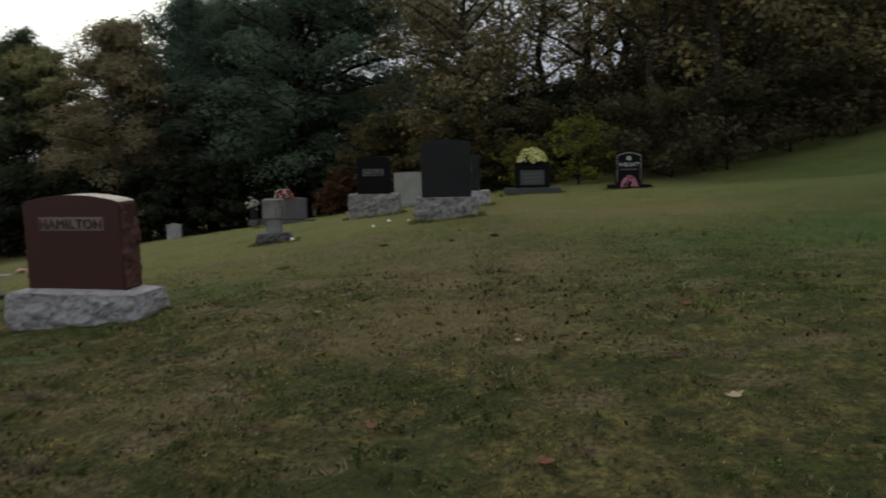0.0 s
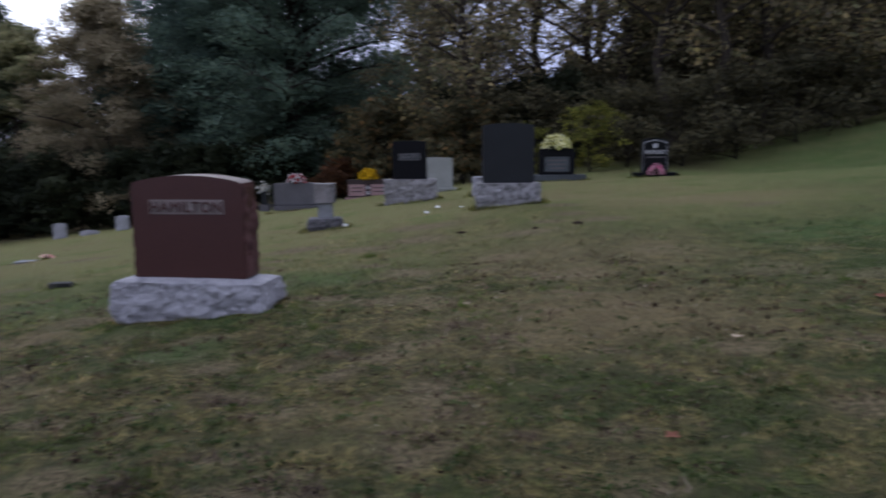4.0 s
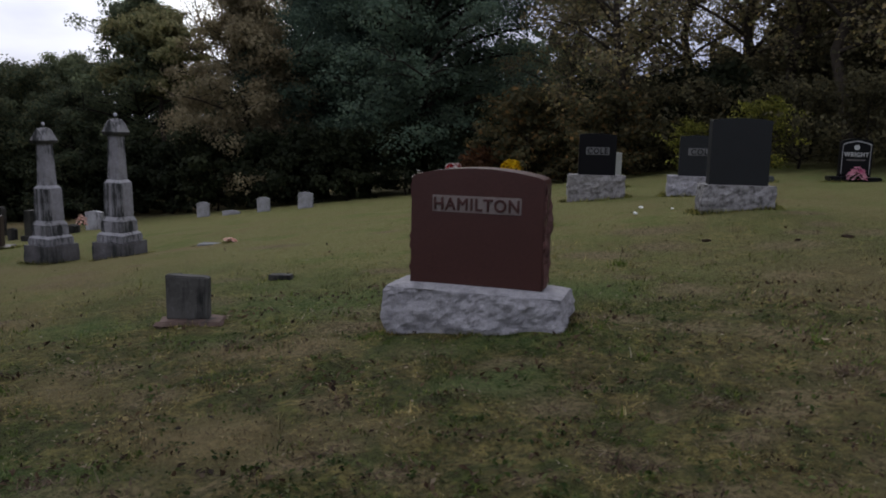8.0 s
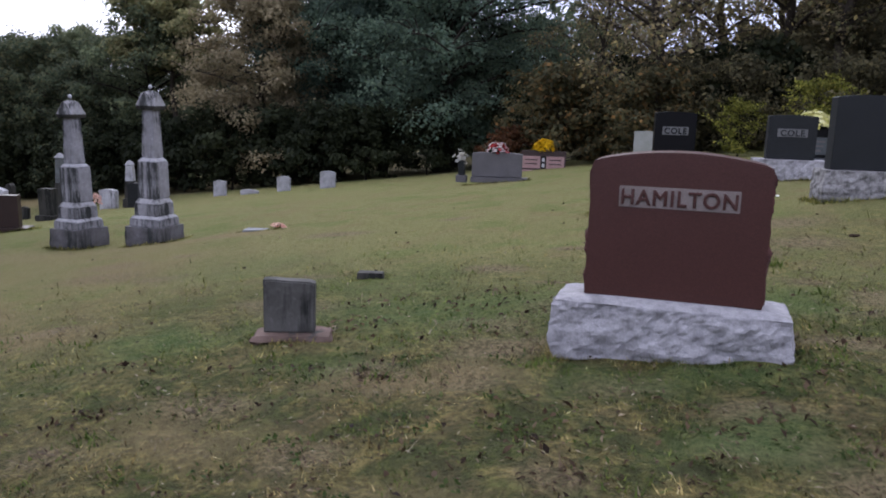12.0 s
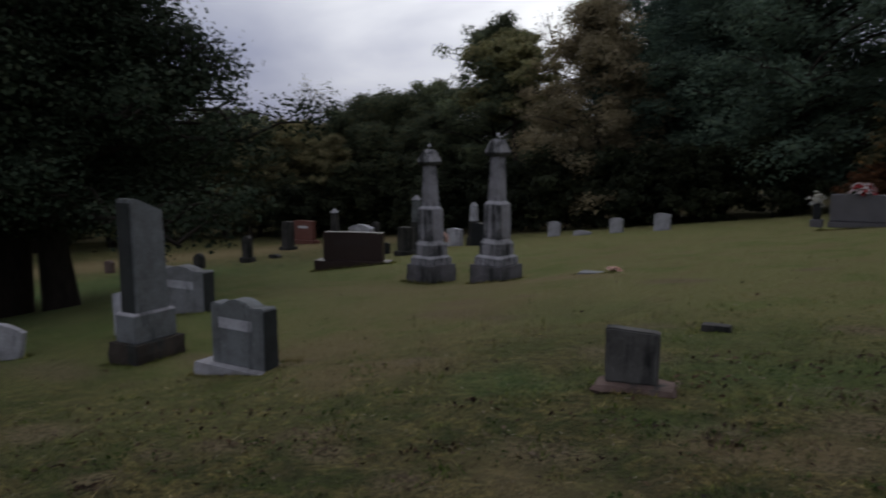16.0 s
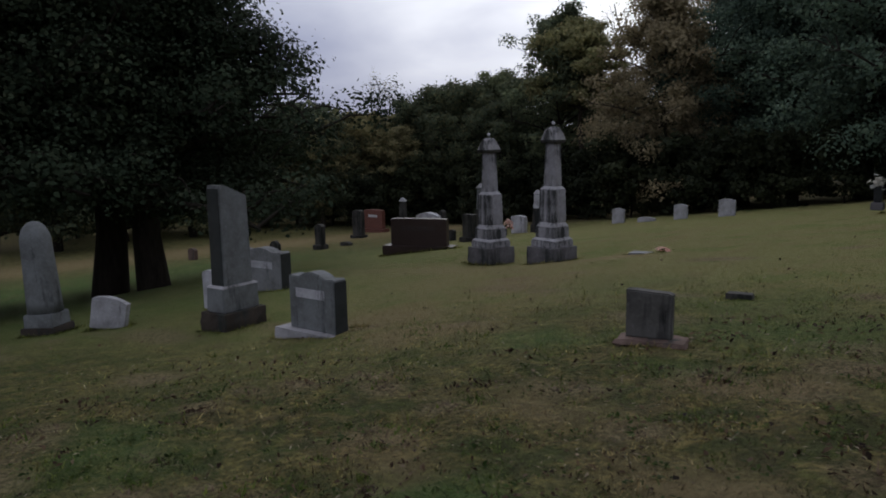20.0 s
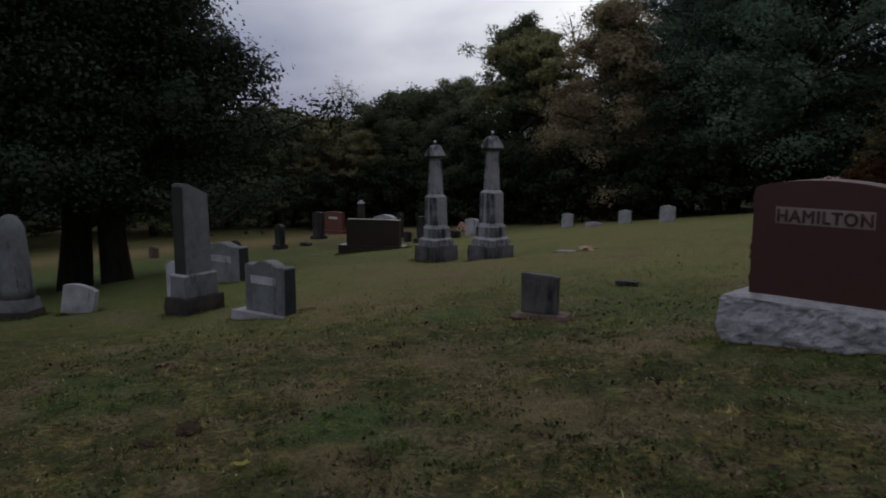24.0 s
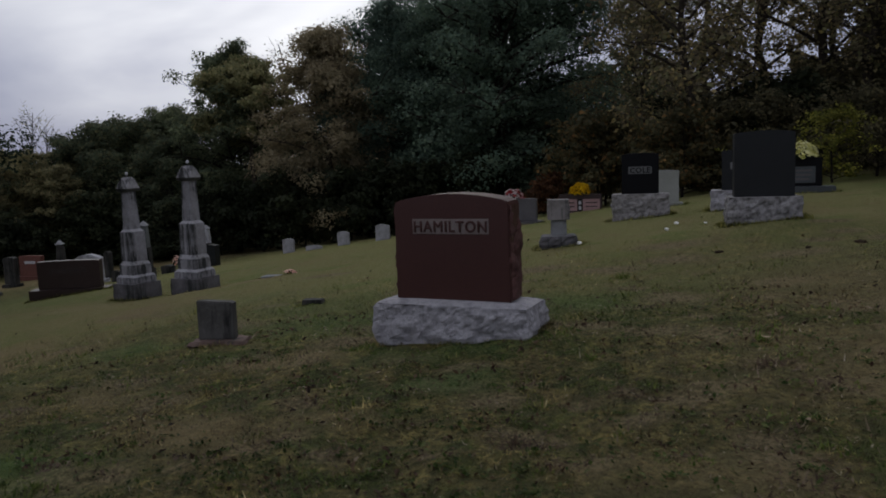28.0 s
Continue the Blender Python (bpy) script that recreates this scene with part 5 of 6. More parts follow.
slender = tree("green_tree", "upright mid green tree behind the obelisks", M_BARK_DARK, L_GREEN, dict(seed=12, height=12.5, crown_r=3.5, low=0.08, trunk_r=0.24, limbs=48, leaves=36000, leaf=0.18))
grove(slender, [(-22.8, 34.2, 0, 0.95), (-27.94, 36.06, 120, 0.74)])

olive = tree("maple_tree", "broad tree in dull olive brown autumn leaf", M_BARK, L_OLIVE, dict(seed=3, height=12.5, crown_r=4.3, low=0.06, trunk_r=0.3, limbs=60, leaves=60000, leaf=0.16, cone=0.5, pad_r=0.15))
grove(olive, [(-15.5, 32.2, 0, 0.92), (-16.94, 38.56, 190, 0.60)])

pale_tree = tree("yellowing_tree", "tree with thin yellow green autumn leaves", M_BARK, L_PALE, dict(seed=4, height=12, crown_r=2.7, low=0.56, trunk_r=0.22, limbs=34, leaves=30000, leaf=0.18))
grove(pale_tree, [(-20.7, 33.2, 0, 0.92)])

dull_tree = tree("autumn_tree", "small far tree in dull ochre autumn leaf", M_BARK, L_DULL, dict(seed=14, height=12, crown_r=3.6, low=0.12, trunk_r=0.2, limbs=30, leaves=14000, leaf=0.25))
grove(dull_tree, [(-36.00, 30.52, 90, 0.60), (-36.59, 28.41, 30, 0.58), (-35.28, 32.65, 150, 0.60), (-38.37, 27.88, 210, 0.58), (-32.31, 31.31, 270, 0.5)])

cedar = tree("cedar_tree", "dark ragged cedar in the far tree line", M_BARK_DARK, L_CEDAR, dict(seed=5, height=8.6, crown_r=2.9, low=0.04, trunk_r=0.15, limbs=60, leaves=16000, leaf=0.24, top=0.98, conifer=True, pad_r=0.20))
grove(cedar, [(-31.79, 36.96, 0, 1.0), (-36.72, 36.76, 140, 0.95), (-30.27, 38.09, 200, 0.95), (-35.36, 39.23, 90, 1.05), (-39.42, 36.98, 300, 0.8)])

dark_mix = tree("woodland_tree", "dark green woodland tree", M_BARK_DARK, L_MIXED, dict(seed=6, height=13, crown_r=4.4, low=0.06, trunk_r=0.26, limbs=46, leaves=20000, leaf=0.25))
grove(dark_mix, [(-15.65, 39.05, 0, 0.62), (-38.33, 33.86, 60, 0.55), (-39.91, 29.16, 170, 0.6), (-36.98, 29.48, 200, 0.55), (-40.50, 25.16, 260, 0.8), (-40.67, 21.34, 20, 0.85), (-42.49, 18.19, 100, 0.9), (-42.14, 14.31, 160, 0.9), (-45.15, 12.17, 220, 0.9), (-34.72, 34.53, 310, 0.62), (-32.14, 34.11, 10, 0.66), (-28.79, 34.21, 130, 0.66), (-28.21, 37.09, 250, 0.70), (-36.13, 41.18, 250, 0.72), (-25.35, 31.77, 20, 0.52), (-14.85, 41.44, 70, 0.62), (-12.56, 40.04, 170, 0.62), (-25.00, 42.53, 20, 0.66), (-25.49, 39.97, 80, 0.66), (-22.30, 41.66, 300, 0.62)])

autumn = tree("autumn_tree", "tall thin woodland tree in brown autumn leaf with bare branches", M_BARK, L_AUTUMN, dict(seed=7, height=15, crown_r=3.8, low=0.22, trunk_r=0.22, limbs=26, leaves=11500, leaf=0.15, pad_r=0.27, lift=1.9, crook=0.024))
grove(autumn, [(4.95, 30.23, 110, 1.05), (6.68, 26.11, 160, 1.0), (8.07, 22.91, 220, 0.95), (9.10, 37.91, 90, 1.1), (9.12, 20.69, 280, 0.95), (10.43, 20.38, 30, 0.95), (12.21, 29.22, 200, 1.05)])

thick = tree("woodland_tree", "leafy brown woodland tree with grey trunk on the bank", M_BARK, L_AUTUMN, dict(seed=8, height=14, crown_r=4.2, low=0.12, trunk_r=0.20, limbs=40, leaves=15000, leaf=0.18, pad_r=0.20, lift=1.5, crook=0.018))
grove(thick, [(1.31, 28.18, 0, 0.60), (2.97, 25.25, 50, 0.95), (4.65, 40.24, 30, 1.1), (12.31, 21.92, 60, 1.0), (14.52, 23.28, 120, 1.0), (17.46, 25.31, 180, 1.05), (21.06, 28.02, 240, 1.05), (24.92, 30.46, 300, 1.1), (28.98, 32.64, 20, 1.15), (32.03, 32.95, 80, 1.15), (16.66, 32.07, 260, 1.1), (20.47, 34.90, 30, 1.15), (16.17, 38.51, 150, 1.2)])

bare = tree("bare_tree", "bare leafless tree standing above the far woods", M_BARK, L_PALE, dict(seed=9, height=12.5, crown_r=2.2, low=0.35, trunk_r=0.16, limbs=26, leaves=160, leaf=0.14, lift=2.0, crook=0.02))
grove(bare, [(-38.9, 35.9, 0, 0.85), (-19.9, 38.6, 90, 1.02), (-40.70, 39.90, 40, 0.8)])


# bushes along the wood's edge
def bush(name, label, leaf_mat, seed, h, r, leaves, leaf):
    return tree(name, label, M_BARK_DARK, leaf_mat, dict(seed=seed, height=h, crown_r=r, low=0.05, trunk_r=0.05, limbs=22, leaves=leaves, leaf=leaf))


gold = bush("yellow_shrub", "shrub with bright yellow green autumn leaves", L_GOLD, 21, 2.9, 1.6, 2600, 0.13)
grove(gold, [(5.95, 17.62, 0, 0.70), (4.30, 19.00, 140, 0.55), (17.68, 21.89, 80, 0.80)])
rust = bush("red_shrub", "low shrub in rust red autumn leaf", L_RUST, 22, 1.7, 1.0, 2600, 0.12)
grove(rust, [(-3.12, 23.56, 0, 0.72), (-2.55, 23.61, 120, 0.9)])
ochre = bush("orange_shrub", "tall shrub in ochre and orange leaf", L_ORANGE, 23, 3.0, 1.9, 4800, 0.16)
grove(ochre, [(-0.79, 25.74, 0, 1.0), (0.45, 23.75, 70, 0.8), (-0.83, 23.92, 200, 1.1), (2.08, 21.21, 20, 0.9)])
# the shrubs' darkness is canopy shade put into the leaf colour
under = bush("undergrowth_shrub", "green undergrowth at the edge of the woods, canopy shade in its colour", L_UNDER, 24, 3.2, 2.2, 6000, 0.20)
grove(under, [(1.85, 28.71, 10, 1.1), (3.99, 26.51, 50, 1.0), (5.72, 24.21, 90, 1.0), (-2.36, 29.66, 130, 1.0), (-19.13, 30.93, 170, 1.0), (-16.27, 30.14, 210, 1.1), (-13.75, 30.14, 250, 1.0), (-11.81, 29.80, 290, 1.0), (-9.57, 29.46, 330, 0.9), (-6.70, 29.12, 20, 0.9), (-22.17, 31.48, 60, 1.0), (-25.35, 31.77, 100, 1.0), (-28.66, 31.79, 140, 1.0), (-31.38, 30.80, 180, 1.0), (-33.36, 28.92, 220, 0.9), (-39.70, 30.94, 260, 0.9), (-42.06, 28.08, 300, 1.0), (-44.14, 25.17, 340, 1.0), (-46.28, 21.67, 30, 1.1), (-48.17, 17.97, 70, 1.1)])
brush = bush("brush_shrub", "thin brown brush at the foot of the bank", L_BRUSH, 25, 3.0, 2.2, 3200, 0.15)
grove(brush, [(3.01, 23.25, 0, 1.0), (4.62, 21.24, 40, 0.9), (7.28, 18.99, 80, 0.8), (8.67, 17.72, 120, 0.8), (10.44, 18.31, 160, 0.85), (12.77, 19.66, 200, 0.9), (15.66, 21.74, 240, 0.95), (22.89, 27.01, 280, 1.0)] + [(x, y, 37.0 * k, s) for k, (x, y, s) in enumerate(((1.82, 30.21, 1.2), (3.89, 28.25, 1.1), (5.74, 26.19, 1.15), (7.26, 25.04, 1.1), (8.87, 23.79, 1.15), (10.23, 22.49, 1.1), (12.29, 24.02, 1.2), (14.38, 25.45, 1.25), (16.59, 26.77, 1.2), (19.32, 28.86, 1.3), (22.32, 30.74, 1.3), (26.47, 34.18, 1.4), (30.47, 36.44, 1.4), (32.33, 35.19, 1.4)))])


def far_woods():
    """The woods beyond, a deep belt of leaf masses round the clearing; the stretch behind the camera is added."""
    rng = np.random.default_rng(40)
    n = 110000
    a = rng.uniform(-np.pi, np.pi, n)
    ahead = (a > -1.0) & (a < 1.6)
    bank = (a > -1.0) & (a < -0.05)
    # not ahead: unseen nearer belt, added to hold low sky off the stone fronts
    d = np.where(ahead, np.where(bank, rng.uniform(46, 62, n), rng.uniform(60, 78, n)), rng.uniform(24, 34, n))
    x, y = -d * np.sin(a), -5 + d * np.cos(a)
    ceiling_h = 7.0 + 1.6 * np.sin(a * 9) + 1.2 * np.sin(a * 23 + 1) + np.where(a > 0.45, -1.0, 2.0) + np.where(ahead, 0, -1.5)
    z = ground_z(x, y) + rng.uniform(0, 1, n) ** 0.8 * np.where(bank, 3.6, ceiling_h)
    v, fl = leaf_arrays(rng, np.c_[x, y, z], 1.0)
    return tagged(new("far_woods", mesh_from("far_woods", v, fl, 4, L_MIXED)), "dark belt of distant woods round the burial ground, added unseen behind the camera", "woods", kind="stuff")


far_woods()


def bank_woods():
    """Close-grown thicket behind the trees on the bank, where no sky shows through."""
    rng = np.random.default_rng(41)
    n = 60000
    a = -rng.uniform(0.17, 1.0, n)
    d = rng.uniform(44, 58, n)
    x, y = -d * np.sin(a), -5 + d * np.cos(a)
    tall = np.clip((-a - 0.17) / 0.18, 0, 1)
    z = ground_z(x, y) + rng.uniform(0, 1, n) ** 0.85 * (4.0 + 10.0 * tall + 1.3 * np.sin(a * 31) + 0.9 * np.sin(a * 67))
    v, fl = leaf_arrays(rng, np.c_[x, y, z], 0.60)
    return tagged(new("thicket", mesh_from("thicket", v, fl, 4, L_BRUSH)), "dense dark thicket closing the woods on the bank", "woods", kind="stuff")


bank_woods()


# ------------------------------------------------------------------ fence on the bank
def chain_fence():
    t = tagged(new("chain_link_fence"), "grey chain link fence along the top of the bank", "fence")
    a, b = np.array([18.23, 13.30]), np.array([33.76, 48.44])
    n = 17
    pts = [a + (b - a) * k / (n - 1) for k in range(n)]
    for p in pts:
        z = float(ground_z(*p))
        bm = bmesh.new()
        bmesh.ops.create_cone(bm, cap_ends=True, segments=8, radius1=0.03, radius2=0.03, depth=1.35)
        bmesh.ops.translate(bm, verts=bm.verts, vec=(p[0], p[1], z + 0.6))
        part("post", bm, M_STEEL, t)
    rail = np.array([[*p, float(ground_z(*p)) + 1.22] for p in pts])
    v, q = tube(rail, np.full(n, 0.022), 6)
    part("top_rail", mesh_from("top_rail", v, q.ravel(), 4, M_STEEL, True), M_STEEL, t)
    wires, length = [], float(np.linalg.norm(b - a))
    for k in range(int(length / 0.12)):
        for s in (-1, 1):
            f0, f1 = k * 0.12 / length, (k * 0.12 + s * 1.2) / length
            if 0 <= f1 <= 1:
                p0, p1 = a + (b - a) * f0, a + (b - a) * f1
                wires.append(tube([[*p0, float(ground_z(*p0)) + 0.02], [*p1, float(ground_z(*p1)) + 1.2]], [0.0016, 0.0016], 3))
    v, q = join_tubes(wires)
    part("wire_mesh", mesh_from("wire_mesh", v, q.ravel(), 4, M_STEEL), M_STEEL, t)


chain_fence()


# ------------------------------------------------------------------ grass, leaves and litter
def blades(name, label, mat, x, y, size, seed, tilt=0.9, broad=0.062, anywhere=False):
    rng = np.random.default_rng(seed)
    tuft = sum(np.sin((x * math.cos(q * 1.9) + y * math.sin(q * 1.9)) * w + q * 2.3) for q, w in enumerate((5.3, 7.9, 11.7, 17.1, 23.3, 9.1))) / 2.6
    keep = ((tuft + rng.uniform(-1, 1, len(x))) > -0.25) & (rng.uniform(0, 1, len(x)) > (np.hypot(x - 1.5, y + 5.2) / 10.5) ** 1.2) | anywhere
    x, y, size, tuft = x[keep], y[keep], size[keep], tuft[keep]
    n = len(x)
    z = ground_z(x, y) + swell(x, y) - 0.004
    h = size * rng.uniform(0.4, 1.2, n) * np.clip(1 + 0.45 * tuft, 0.3, 1.8)
    a = rng.uniform(0, 2 * np.pi, n)
    w = size * broad * rng.uniform(0.7, 1.5, n)
    la, lt = a + np.pi / 2 + rng.normal(size=n) * 0.4, np.clip(tilt + rng.normal(size=n) * 0.35, 0.2, 1.5)
    root = np.c_[x, y, z]
    side = np.c_[np.cos(a) * w, np.sin(a) * w, 0 * w]
    tip = root + np.c_[np.cos(la) * np.sin(lt) * h, np.sin(la) * np.sin(lt) * h, np.cos(lt) * h]
    v = np.stack([root - side, root + side, tip], 1).reshape(-1, 3)
    me = mesh_from(name, v, np.arange(3 * n), 3, mat)
    for field, val in (("lush", lush_part(x, y)), ("straw", straw_part(x, y))):
        me.attributes.new(field, "FLOAT", "POINT").data.foreach_set("value", np.repeat(val, 3).astype(np.float32))
    return tagged(new(name, me), label, "grass", kind="stuff")


gx, gy, gr = fan(50, 560000, 1.1, 15.0)
stay = in_spot(gx, gy) < np.random.default_rng(54).uniform(0.15, 1.1, len(gx))
gx, gy, gr = gx[stay], gy[stay], gr[stay]
blades("grass", "short autumn lawn grass, green tufts among dry straw", L_BLADE, gx, gy, 0.023 * np.clip(gr / 2.5, 0.8, 3.6) ** 0.8, 51, 1.15, 0.075)
rng = np.random.default_rng(55)
which = rng.integers(0, len(SPOT_X), 60000)
sx = SPOT_X[which] + rng.normal(size=60000) * SPOT_R[which] * 0.85
sy = SPOT_Y[which] + rng.normal(size=60000) * SPOT_R[which] * 0.55
blades("dry_grass", "flattened pinkish dry thatch in bare spots of the lawn", L_THATCH, sx, sy, np.full(60000, 0.050), 56, 1.45, 0.11)
tx, ty, td = fan(57, 900, 1.5, 8.0, 1.0)
which = rng.integers(0, 900, 52000)
tr = rng.uniform(0.02, 0.075, 900)[which] * np.clip(td[which] / 4, 0.8, 2.0)
blades("grass", "taller green tufts standing in the short lawn", L_TUFT, tx[which] + rng.normal(size=52000) * tr, ty[which] + rng.normal(size=52000) * tr * 0.8, 0.036 * np.clip(td[which] / 4, 0.8, 1.6), 58, 1.05, 0.12)
px_, py_, pd_ = fan(59, 6500, 1.4, 9.0)
blades("dry_grass", "long pale dead stalks of grass on the lawn", L_STRAW, px_, py_, 0.050 * np.clip(pd_ / 3.5, 0.8, 1.5), 61, 1.3)
for k, (cx, cy, sx, sy, n) in enumerate(((7.3, 1.6, 1.7, 1.1, 60000), (-0.8, 1.0, 0.9, 0.5, 7000), (1.7, 0.6, 0.5, 0.35, 3500), (0.45, -0.22, 0.55, 0.10, 3500), (-1.4, -0.5, 0.8, 0.35, 6000), (11.5, 6.5, 2.4, 2.4, 20000), (0.0, -2.4, 1.6, 0.5, 4000), (3.6, -2.6, 1.4, 0.4, 3500))):
    rng = np.random.default_rng(60 + k)
    x, y = rng.normal(cx, sx, n), rng.normal(cy, sy, n)
    blades("grass", "lush green patch of lawn grass", L_LUSH, x, y, np.full(n, 0.036), 90 + k, 1.15)


def grass_skirts():
    """Longer grass that the mower leaves against the feet of the stones."""
    rng = np.random.default_rng(66)
    xs, ys, hs = [], [], []
    for cx, cy, rz, w, d, n, h in ((0.467, 0.0, -7.2, 1.20, 0.44, 2600, 0.033), (-1.75, 0.28, 14, 0.50, 0.26, 900, 0.024), (-1.72, 2.0, 6, 0.24, 0.14, 500, 0.027), (3.02, 5.18, 3, 0.92, 0.44, 1500, 0.060), (1.36, 8.50, 2, 1.0, 0.46, 1300, 0.066), (3.02, 8.28, -3, 1.06, 0.46, 1300, 0.066), (0.42, 5.25, 10, 0.56, 0.46, 900, 0.042), (-6.43, 6.64, -6, 0.64, 0.68, 1300, 0.060), (-7.83, 6.80, -14, 0.64, 0.68, 1300, 0.054), (-7.22, 0.72, 5, 0.44, 0.66, 900, 0.048), (-5.42, 0.47, 2, 0.96, 0.40, 1100, 0.036), (-9.5, 2.95, 6, 1.06, 0.44, 900, 0.048), (-9.05, 0.10, 33, 0.5, 0.14, 700, 0.048), (-10.06, -0.23, 30, 0.5, 0.46, 900, 0.054), (-12.55, 10.2, 22, 1.95, 0.55, 1500, 0.072), (-1.93, 13.55, 2, 1.36, 0.46, 1000, 0.060), (4.42, 12.35, 0, 1.36, 0.46, 1000, 0.060), (6.62, 12.2, -3, 1.0, 0.44, 900, 0.060), (1.52, 13.05, -4, 1.2, 0.4, 800, 0.060), (-4.47, 6.12, 4, 0.5, 0.28, 700, 0.030)):
        u = rng.uniform(0, 2 * (w + d), n)
        along = np.where(u < w, u - w / 2, np.where(u < w + d, w / 2, np.where(u < 2 * w + d, w / 2 - (u - w - d), -w / 2)))
        deep = np.where(u < w, -d / 2, np.where(u < w + d, u - w - d / 2, np.where(u < 2 * w + d, d / 2, d / 2 - (u - 2 * w - d))))
        off = np.abs(rng.normal(size=n)) * 0.05
        big = np.hypot(along, deep) + 1e-6
        along, deep = along * (1 + off / big), deep * (1 + off / big)
        c, q = math.cos(radians(rz)), math.sin(radians(rz))
        xs.append(cx + c * along - q * deep)
        ys.append(cy + q * along + c * deep)
        hs.append(np.full(n, h))
    return blades("grass", "uncut grass standing against the feet of the stones", L_BLADE, np.concatenate(xs), np.concatenate(ys), np.concatenate(hs), 67, 0.55, 0.075, True)


grass_skirts()


def weed_clumps():
    """Flat rosettes of broad dark leaves in the turf."""
    rng = np.random.default_rng(68)
    n, per = 950, 12
    r = 1.6 * np.exp(rng.uniform(0, 1, n) * math.log(4.0))
    a = np.radians(rng.uniform(-48, 80, n))
    cx, cy = np.where(rng.uniform(0, 1, n) < 0.4, 3.5, 0.6) - r * np.sin(a), -5.6 + r * np.cos(a)
    s = np.repeat(rng.uniform(0.3, 1.2, n), per)
    x = np.repeat(cx, per) + rng.normal(size=n * per) * 0.055 * s
    y = np.repeat(cy, per) + rng.normal(size=n * per) * 0.055 * s
    v, fl = leaf_arrays(rng, np.c_[x, y, ground_z(x, y) + swell(x, y) + 0.012], 0.030, 0.7, 0.5)
    return tagged(new("weeds", mesh_from("weeds", v, fl, 4, L_WEED)), "dark green clumps of clover and weeds in the lawn", "weeds", kind="stuff")


weed_clumps()


def pale_flecks():
    """Bits of bleached leaf and cut grass lying in the turf."""
    x, y, r = fan(71, 7000, 1.4, 8.5)
    rng = np.random.default_rng(72)
    v, fl = leaf_arrays(rng, np.c_[x, y, ground_z(x, y) + swell(x, y) + 0.016], 0.018 * np.clip(r / 3, 0.8, 1.8)[:, None], 1.0, 0.24)
    return tagged(new("grass_clippings", mesh_from("grass_clippings", v, fl, 4, L_STRAW)), "bleached bits of leaf and cut grass in the lawn", "clippings", kind="stuff")


pale_flecks()


def fallen_leaves():
    rng = np.random.default_rng(70)
    x, y, r = fan(73, 1500, 1.4, 14.0)
    c = np.c_[x, y, ground_z(x, y) + swell(x, y) + 0.018]
    v, fl = leaf_arrays(rng, c, 0.018 * np.clip(r / 3, 0.8, 1.8)[:, None], 1.2, 0.75)
    return tagged(new("fallen_leaves", mesh_from("fallen_leaves", v, fl, 4, L_FALLEN)), "scattered brown fallen leaves on the lawn", "leaves", kind="stuff")


fallen_leaves()


def thatch_bits():
    """Curled brown bits of thatch and leaf lying in drifts."""
    rng = np.random.default_rng(75)
    cx, cy, r = fan(74, 420, 1.4, 7.0, 1.0)
    k = rng.integers(0, 420, 9000)
    spread = rng.uniform(0.04, 0.16, 420)[k] * np.clip(r[k] / 4, 0.8, 2.0)
    x, y = cx[k] + rng.normal(size=9000) * spread * 1.3, cy[k] + rng.normal(size=9000) * spread * 0.7
    v, fl = leaf_arrays(rng, np.c_[x, y, ground_z(x, y) + swell(x, y) + 0.010], 0.026 * np.clip(r[k] / 3.5, 0.8, 1.8)[:, None], 0.8, 0.45)
    return tagged(new("leaf_litter", mesh_from("leaf_litter", v, fl, 4, L_BITS)), "drifts of curled brown thatch and leaf bits in the lawn", "litter", kind="stuff")


thatch_bits()


def curled_leaf(x, y, size, mat, label, rz=0.0):
    """One dry leaf, lobed and curled."""
    bm = bmesh.new()
    out = [(0.5 * math.cos(a) * (1 + 0.25 * math.cos(5 * a)), 0.34 * math.sin(a) * (1 + 0.25 * math.cos(5 * a))) for a in (2 * math.pi * k / 20 for k in range(20))]
    mid = bm.verts.new((0, 0, 0.01))
    ring = [bm.verts.new((px * size, py * size, size * (0.04 + 0.55 * px * px + 0.5 * py * py))) for px, py in out]
    for k in range(20):
        bm.faces.new((mid, ring[k], ring[(k + 1) % 20]))
    me = bpy.data.meshes.new("fallen_leaf")
    bm.to_mesh(me)
    bm.free()
    me.materials.append(mat)
    ob = tagged(new("fallen_leaf", me), label, "leaf", "dry leaves on the lawn")
    ob.matrix_world = pose(x, y, float(ground_z(x, y)) + 0.022, 4, -5, rz)
    return ob


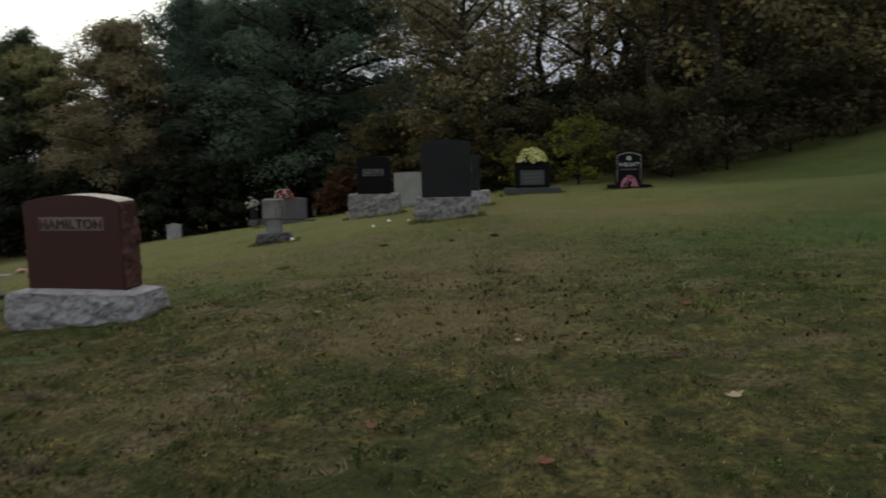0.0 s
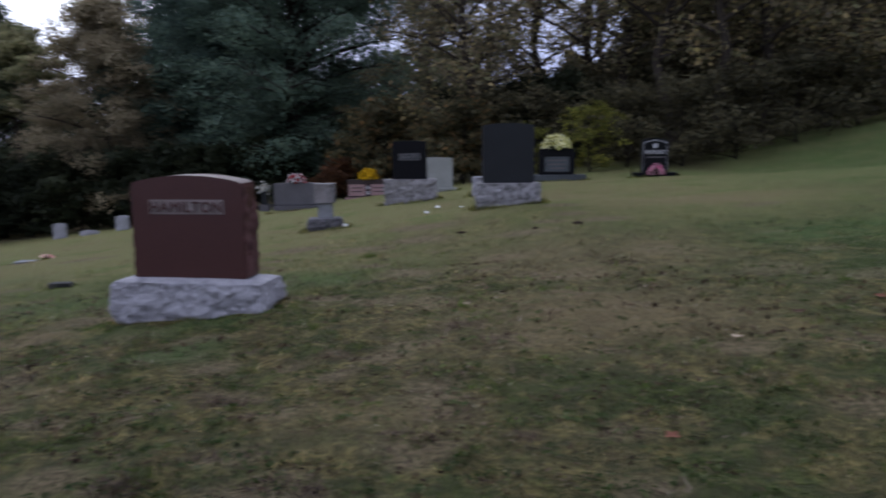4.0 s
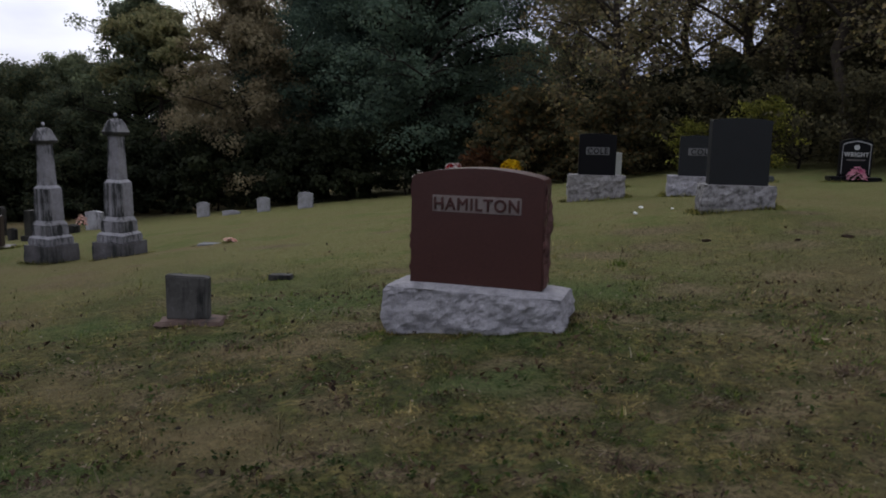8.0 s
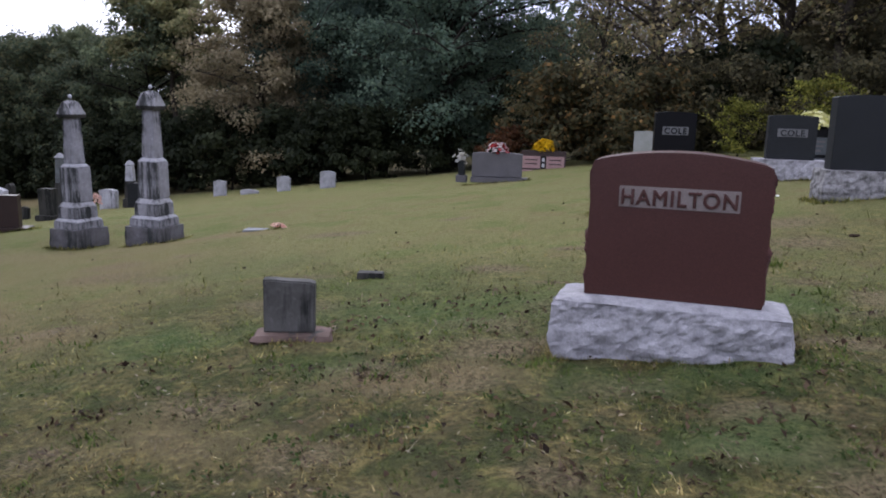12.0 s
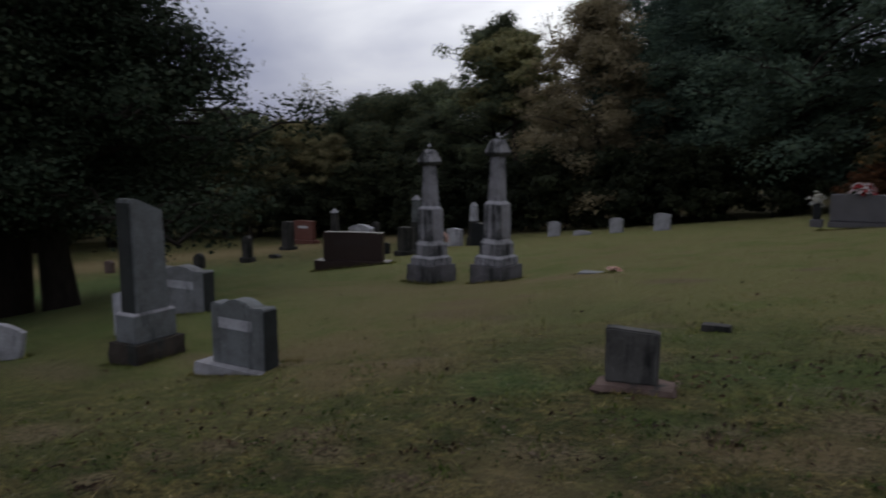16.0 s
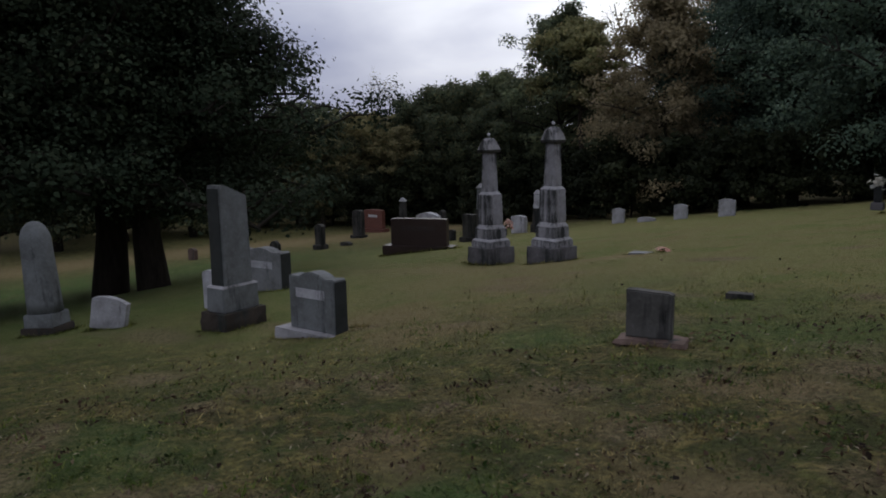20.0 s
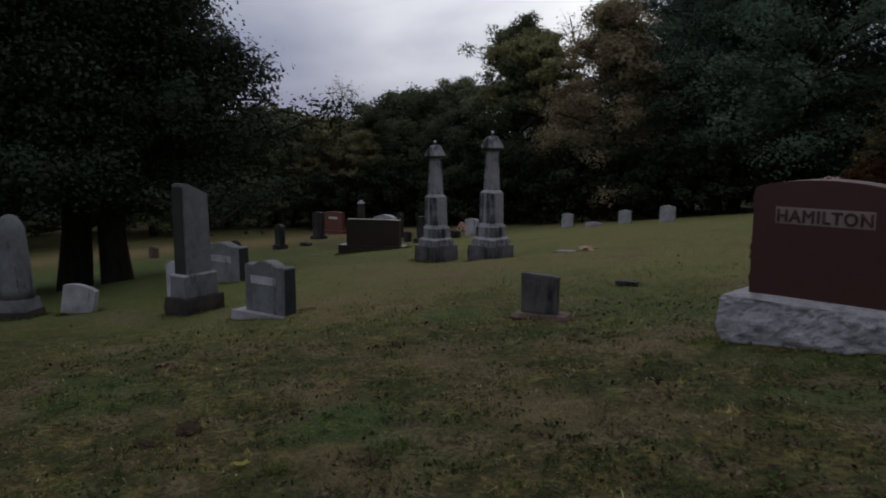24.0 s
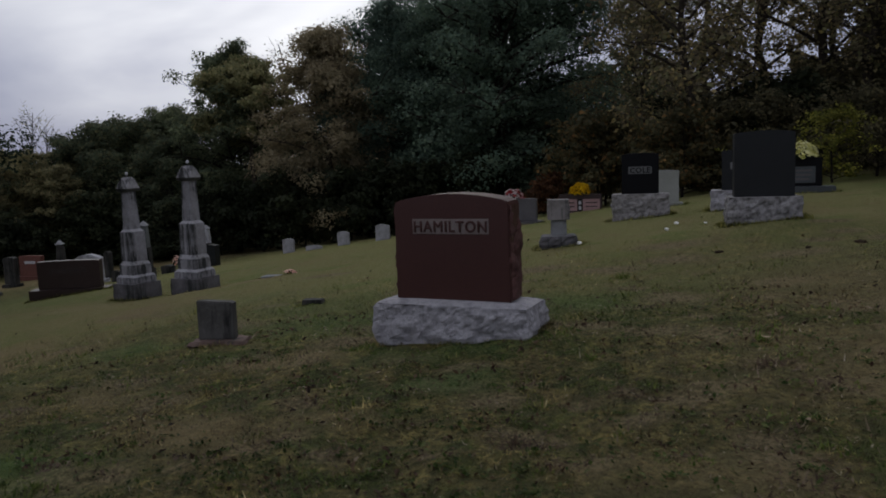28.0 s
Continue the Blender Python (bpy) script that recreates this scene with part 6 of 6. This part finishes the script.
M_LEAF_RED = plain("dry_red_leaf", (0.13, 0.045, 0.025), 0.7, 0.2, 0.35, 60)
M_LEAF_TAN = plain("dry_tan_leaf", (0.33, 0.26, 0.18), 0.8, 0.2, 0.25, 60)
M_LEAF_BROWN = plain("dry_brown_leaf", (0.055, 0.028, 0.016), 0.8, 0.2, 0.35, 60)
for x, y, s, mat, lab in ((4.96, -2.52, 0.082, M_LEAF_TAN, "pale tan dry leaf on the grass"), (5.12, -0.79, 0.088, M_LEAF_RED, "reddish dry leaf curled on the grass"), (4.01, -1.49, 0.068, M_LEAF_TAN, "pale tan dry leaf on the grass"), (4.82, -1.9, 0.082, M_LEAF_BROWN, "dark brown dry leaf on the grass"), (2.51, -0.39, 0.054, M_LEAF_TAN, "pale tan dry leaf on the grass"), (4.51, -1.05, 0.082, M_LEAF_BROWN, "dark brown dry leaf on the grass"), (3.35, -2.75, 0.082, M_LEAF_RED, "reddish dry leaf curled on the grass"), (4.1, -3.15, 0.082, M_LEAF_RED, "reddish dry leaf curled on the grass"), (-1.37, -3.18, 0.085, L_GOLD, "small yellow leaf on the grass")):
    curled_leaf(x, y, s, mat, lab, (x * 77) % 360)
for x, y, s in ((1.97, 6.36, 0.075), (1.84, 5.62, 0.060), (2.35, 5.9, 0.045), (0.72, 5.12, 0.080)):
    bm = bmesh.new()
    bmesh.ops.create_icosphere(bm, subdivisions=2, radius=s * 0.5)
    for v in bm.verts:
        v.co *= 1 + 0.45 * noise.noise(v.co * 26)
        v.co.z = v.co.z * 0.7 + s * 0.3
    me = bpy.data.meshes.new("litter")
    bm.to_mesh(me)
    bm.free()
    me.materials.append(M_WHITE)
    ob = tagged(new("crumpled_paper", me), "crumpled white scrap lying on the lawn", "litter", "white scraps on the lawn")
    ob.matrix_world = pose(x, y, float(ground_z(x, y)))


def soil_clod(x, y, r, seed):
    """A lumpy little heap of dark soil and wet leaf."""
    bm = bmesh.new()
    bmesh.ops.create_icosphere(bm, subdivisions=3, radius=r)
    for v in bm.verts:
        k = 1 + 0.35 * noise.noise(v.co * (2.2 / r) + Vector((seed, 0, 0))) + 0.2 * noise.noise(v.co * (6 / r))
        v.co = Vector((v.co.x * k * 1.25, v.co.y * k * 0.85, v.co.z * k * 0.42))
    me = bpy.data.meshes.new("soil_heap")
    bm.to_mesh(me)
    bm.free()
    me.materials.append(M_SOIL)
    ob = tagged(new("soil_heap", me), "small lumpy heap of dark soil on the grass", "soil heap", "soil heaps on the lawn")
    ob.matrix_world = pose(x, y, float(ground_z(x, y) + swell(x, y)) + 0.004, 0, 0, seed * 40)
    return ob


soil_clod(-2.12, -2.93, 0.085, 80)
soil_clod(-2.10, -3.22, 0.055, 81)
soil_clod(2.41, 3.27, 0.045, 82)
soil_clod(3.25, 3.10, 0.035, 83)
soil_clod(3.75, 3.25, 0.055, 84)
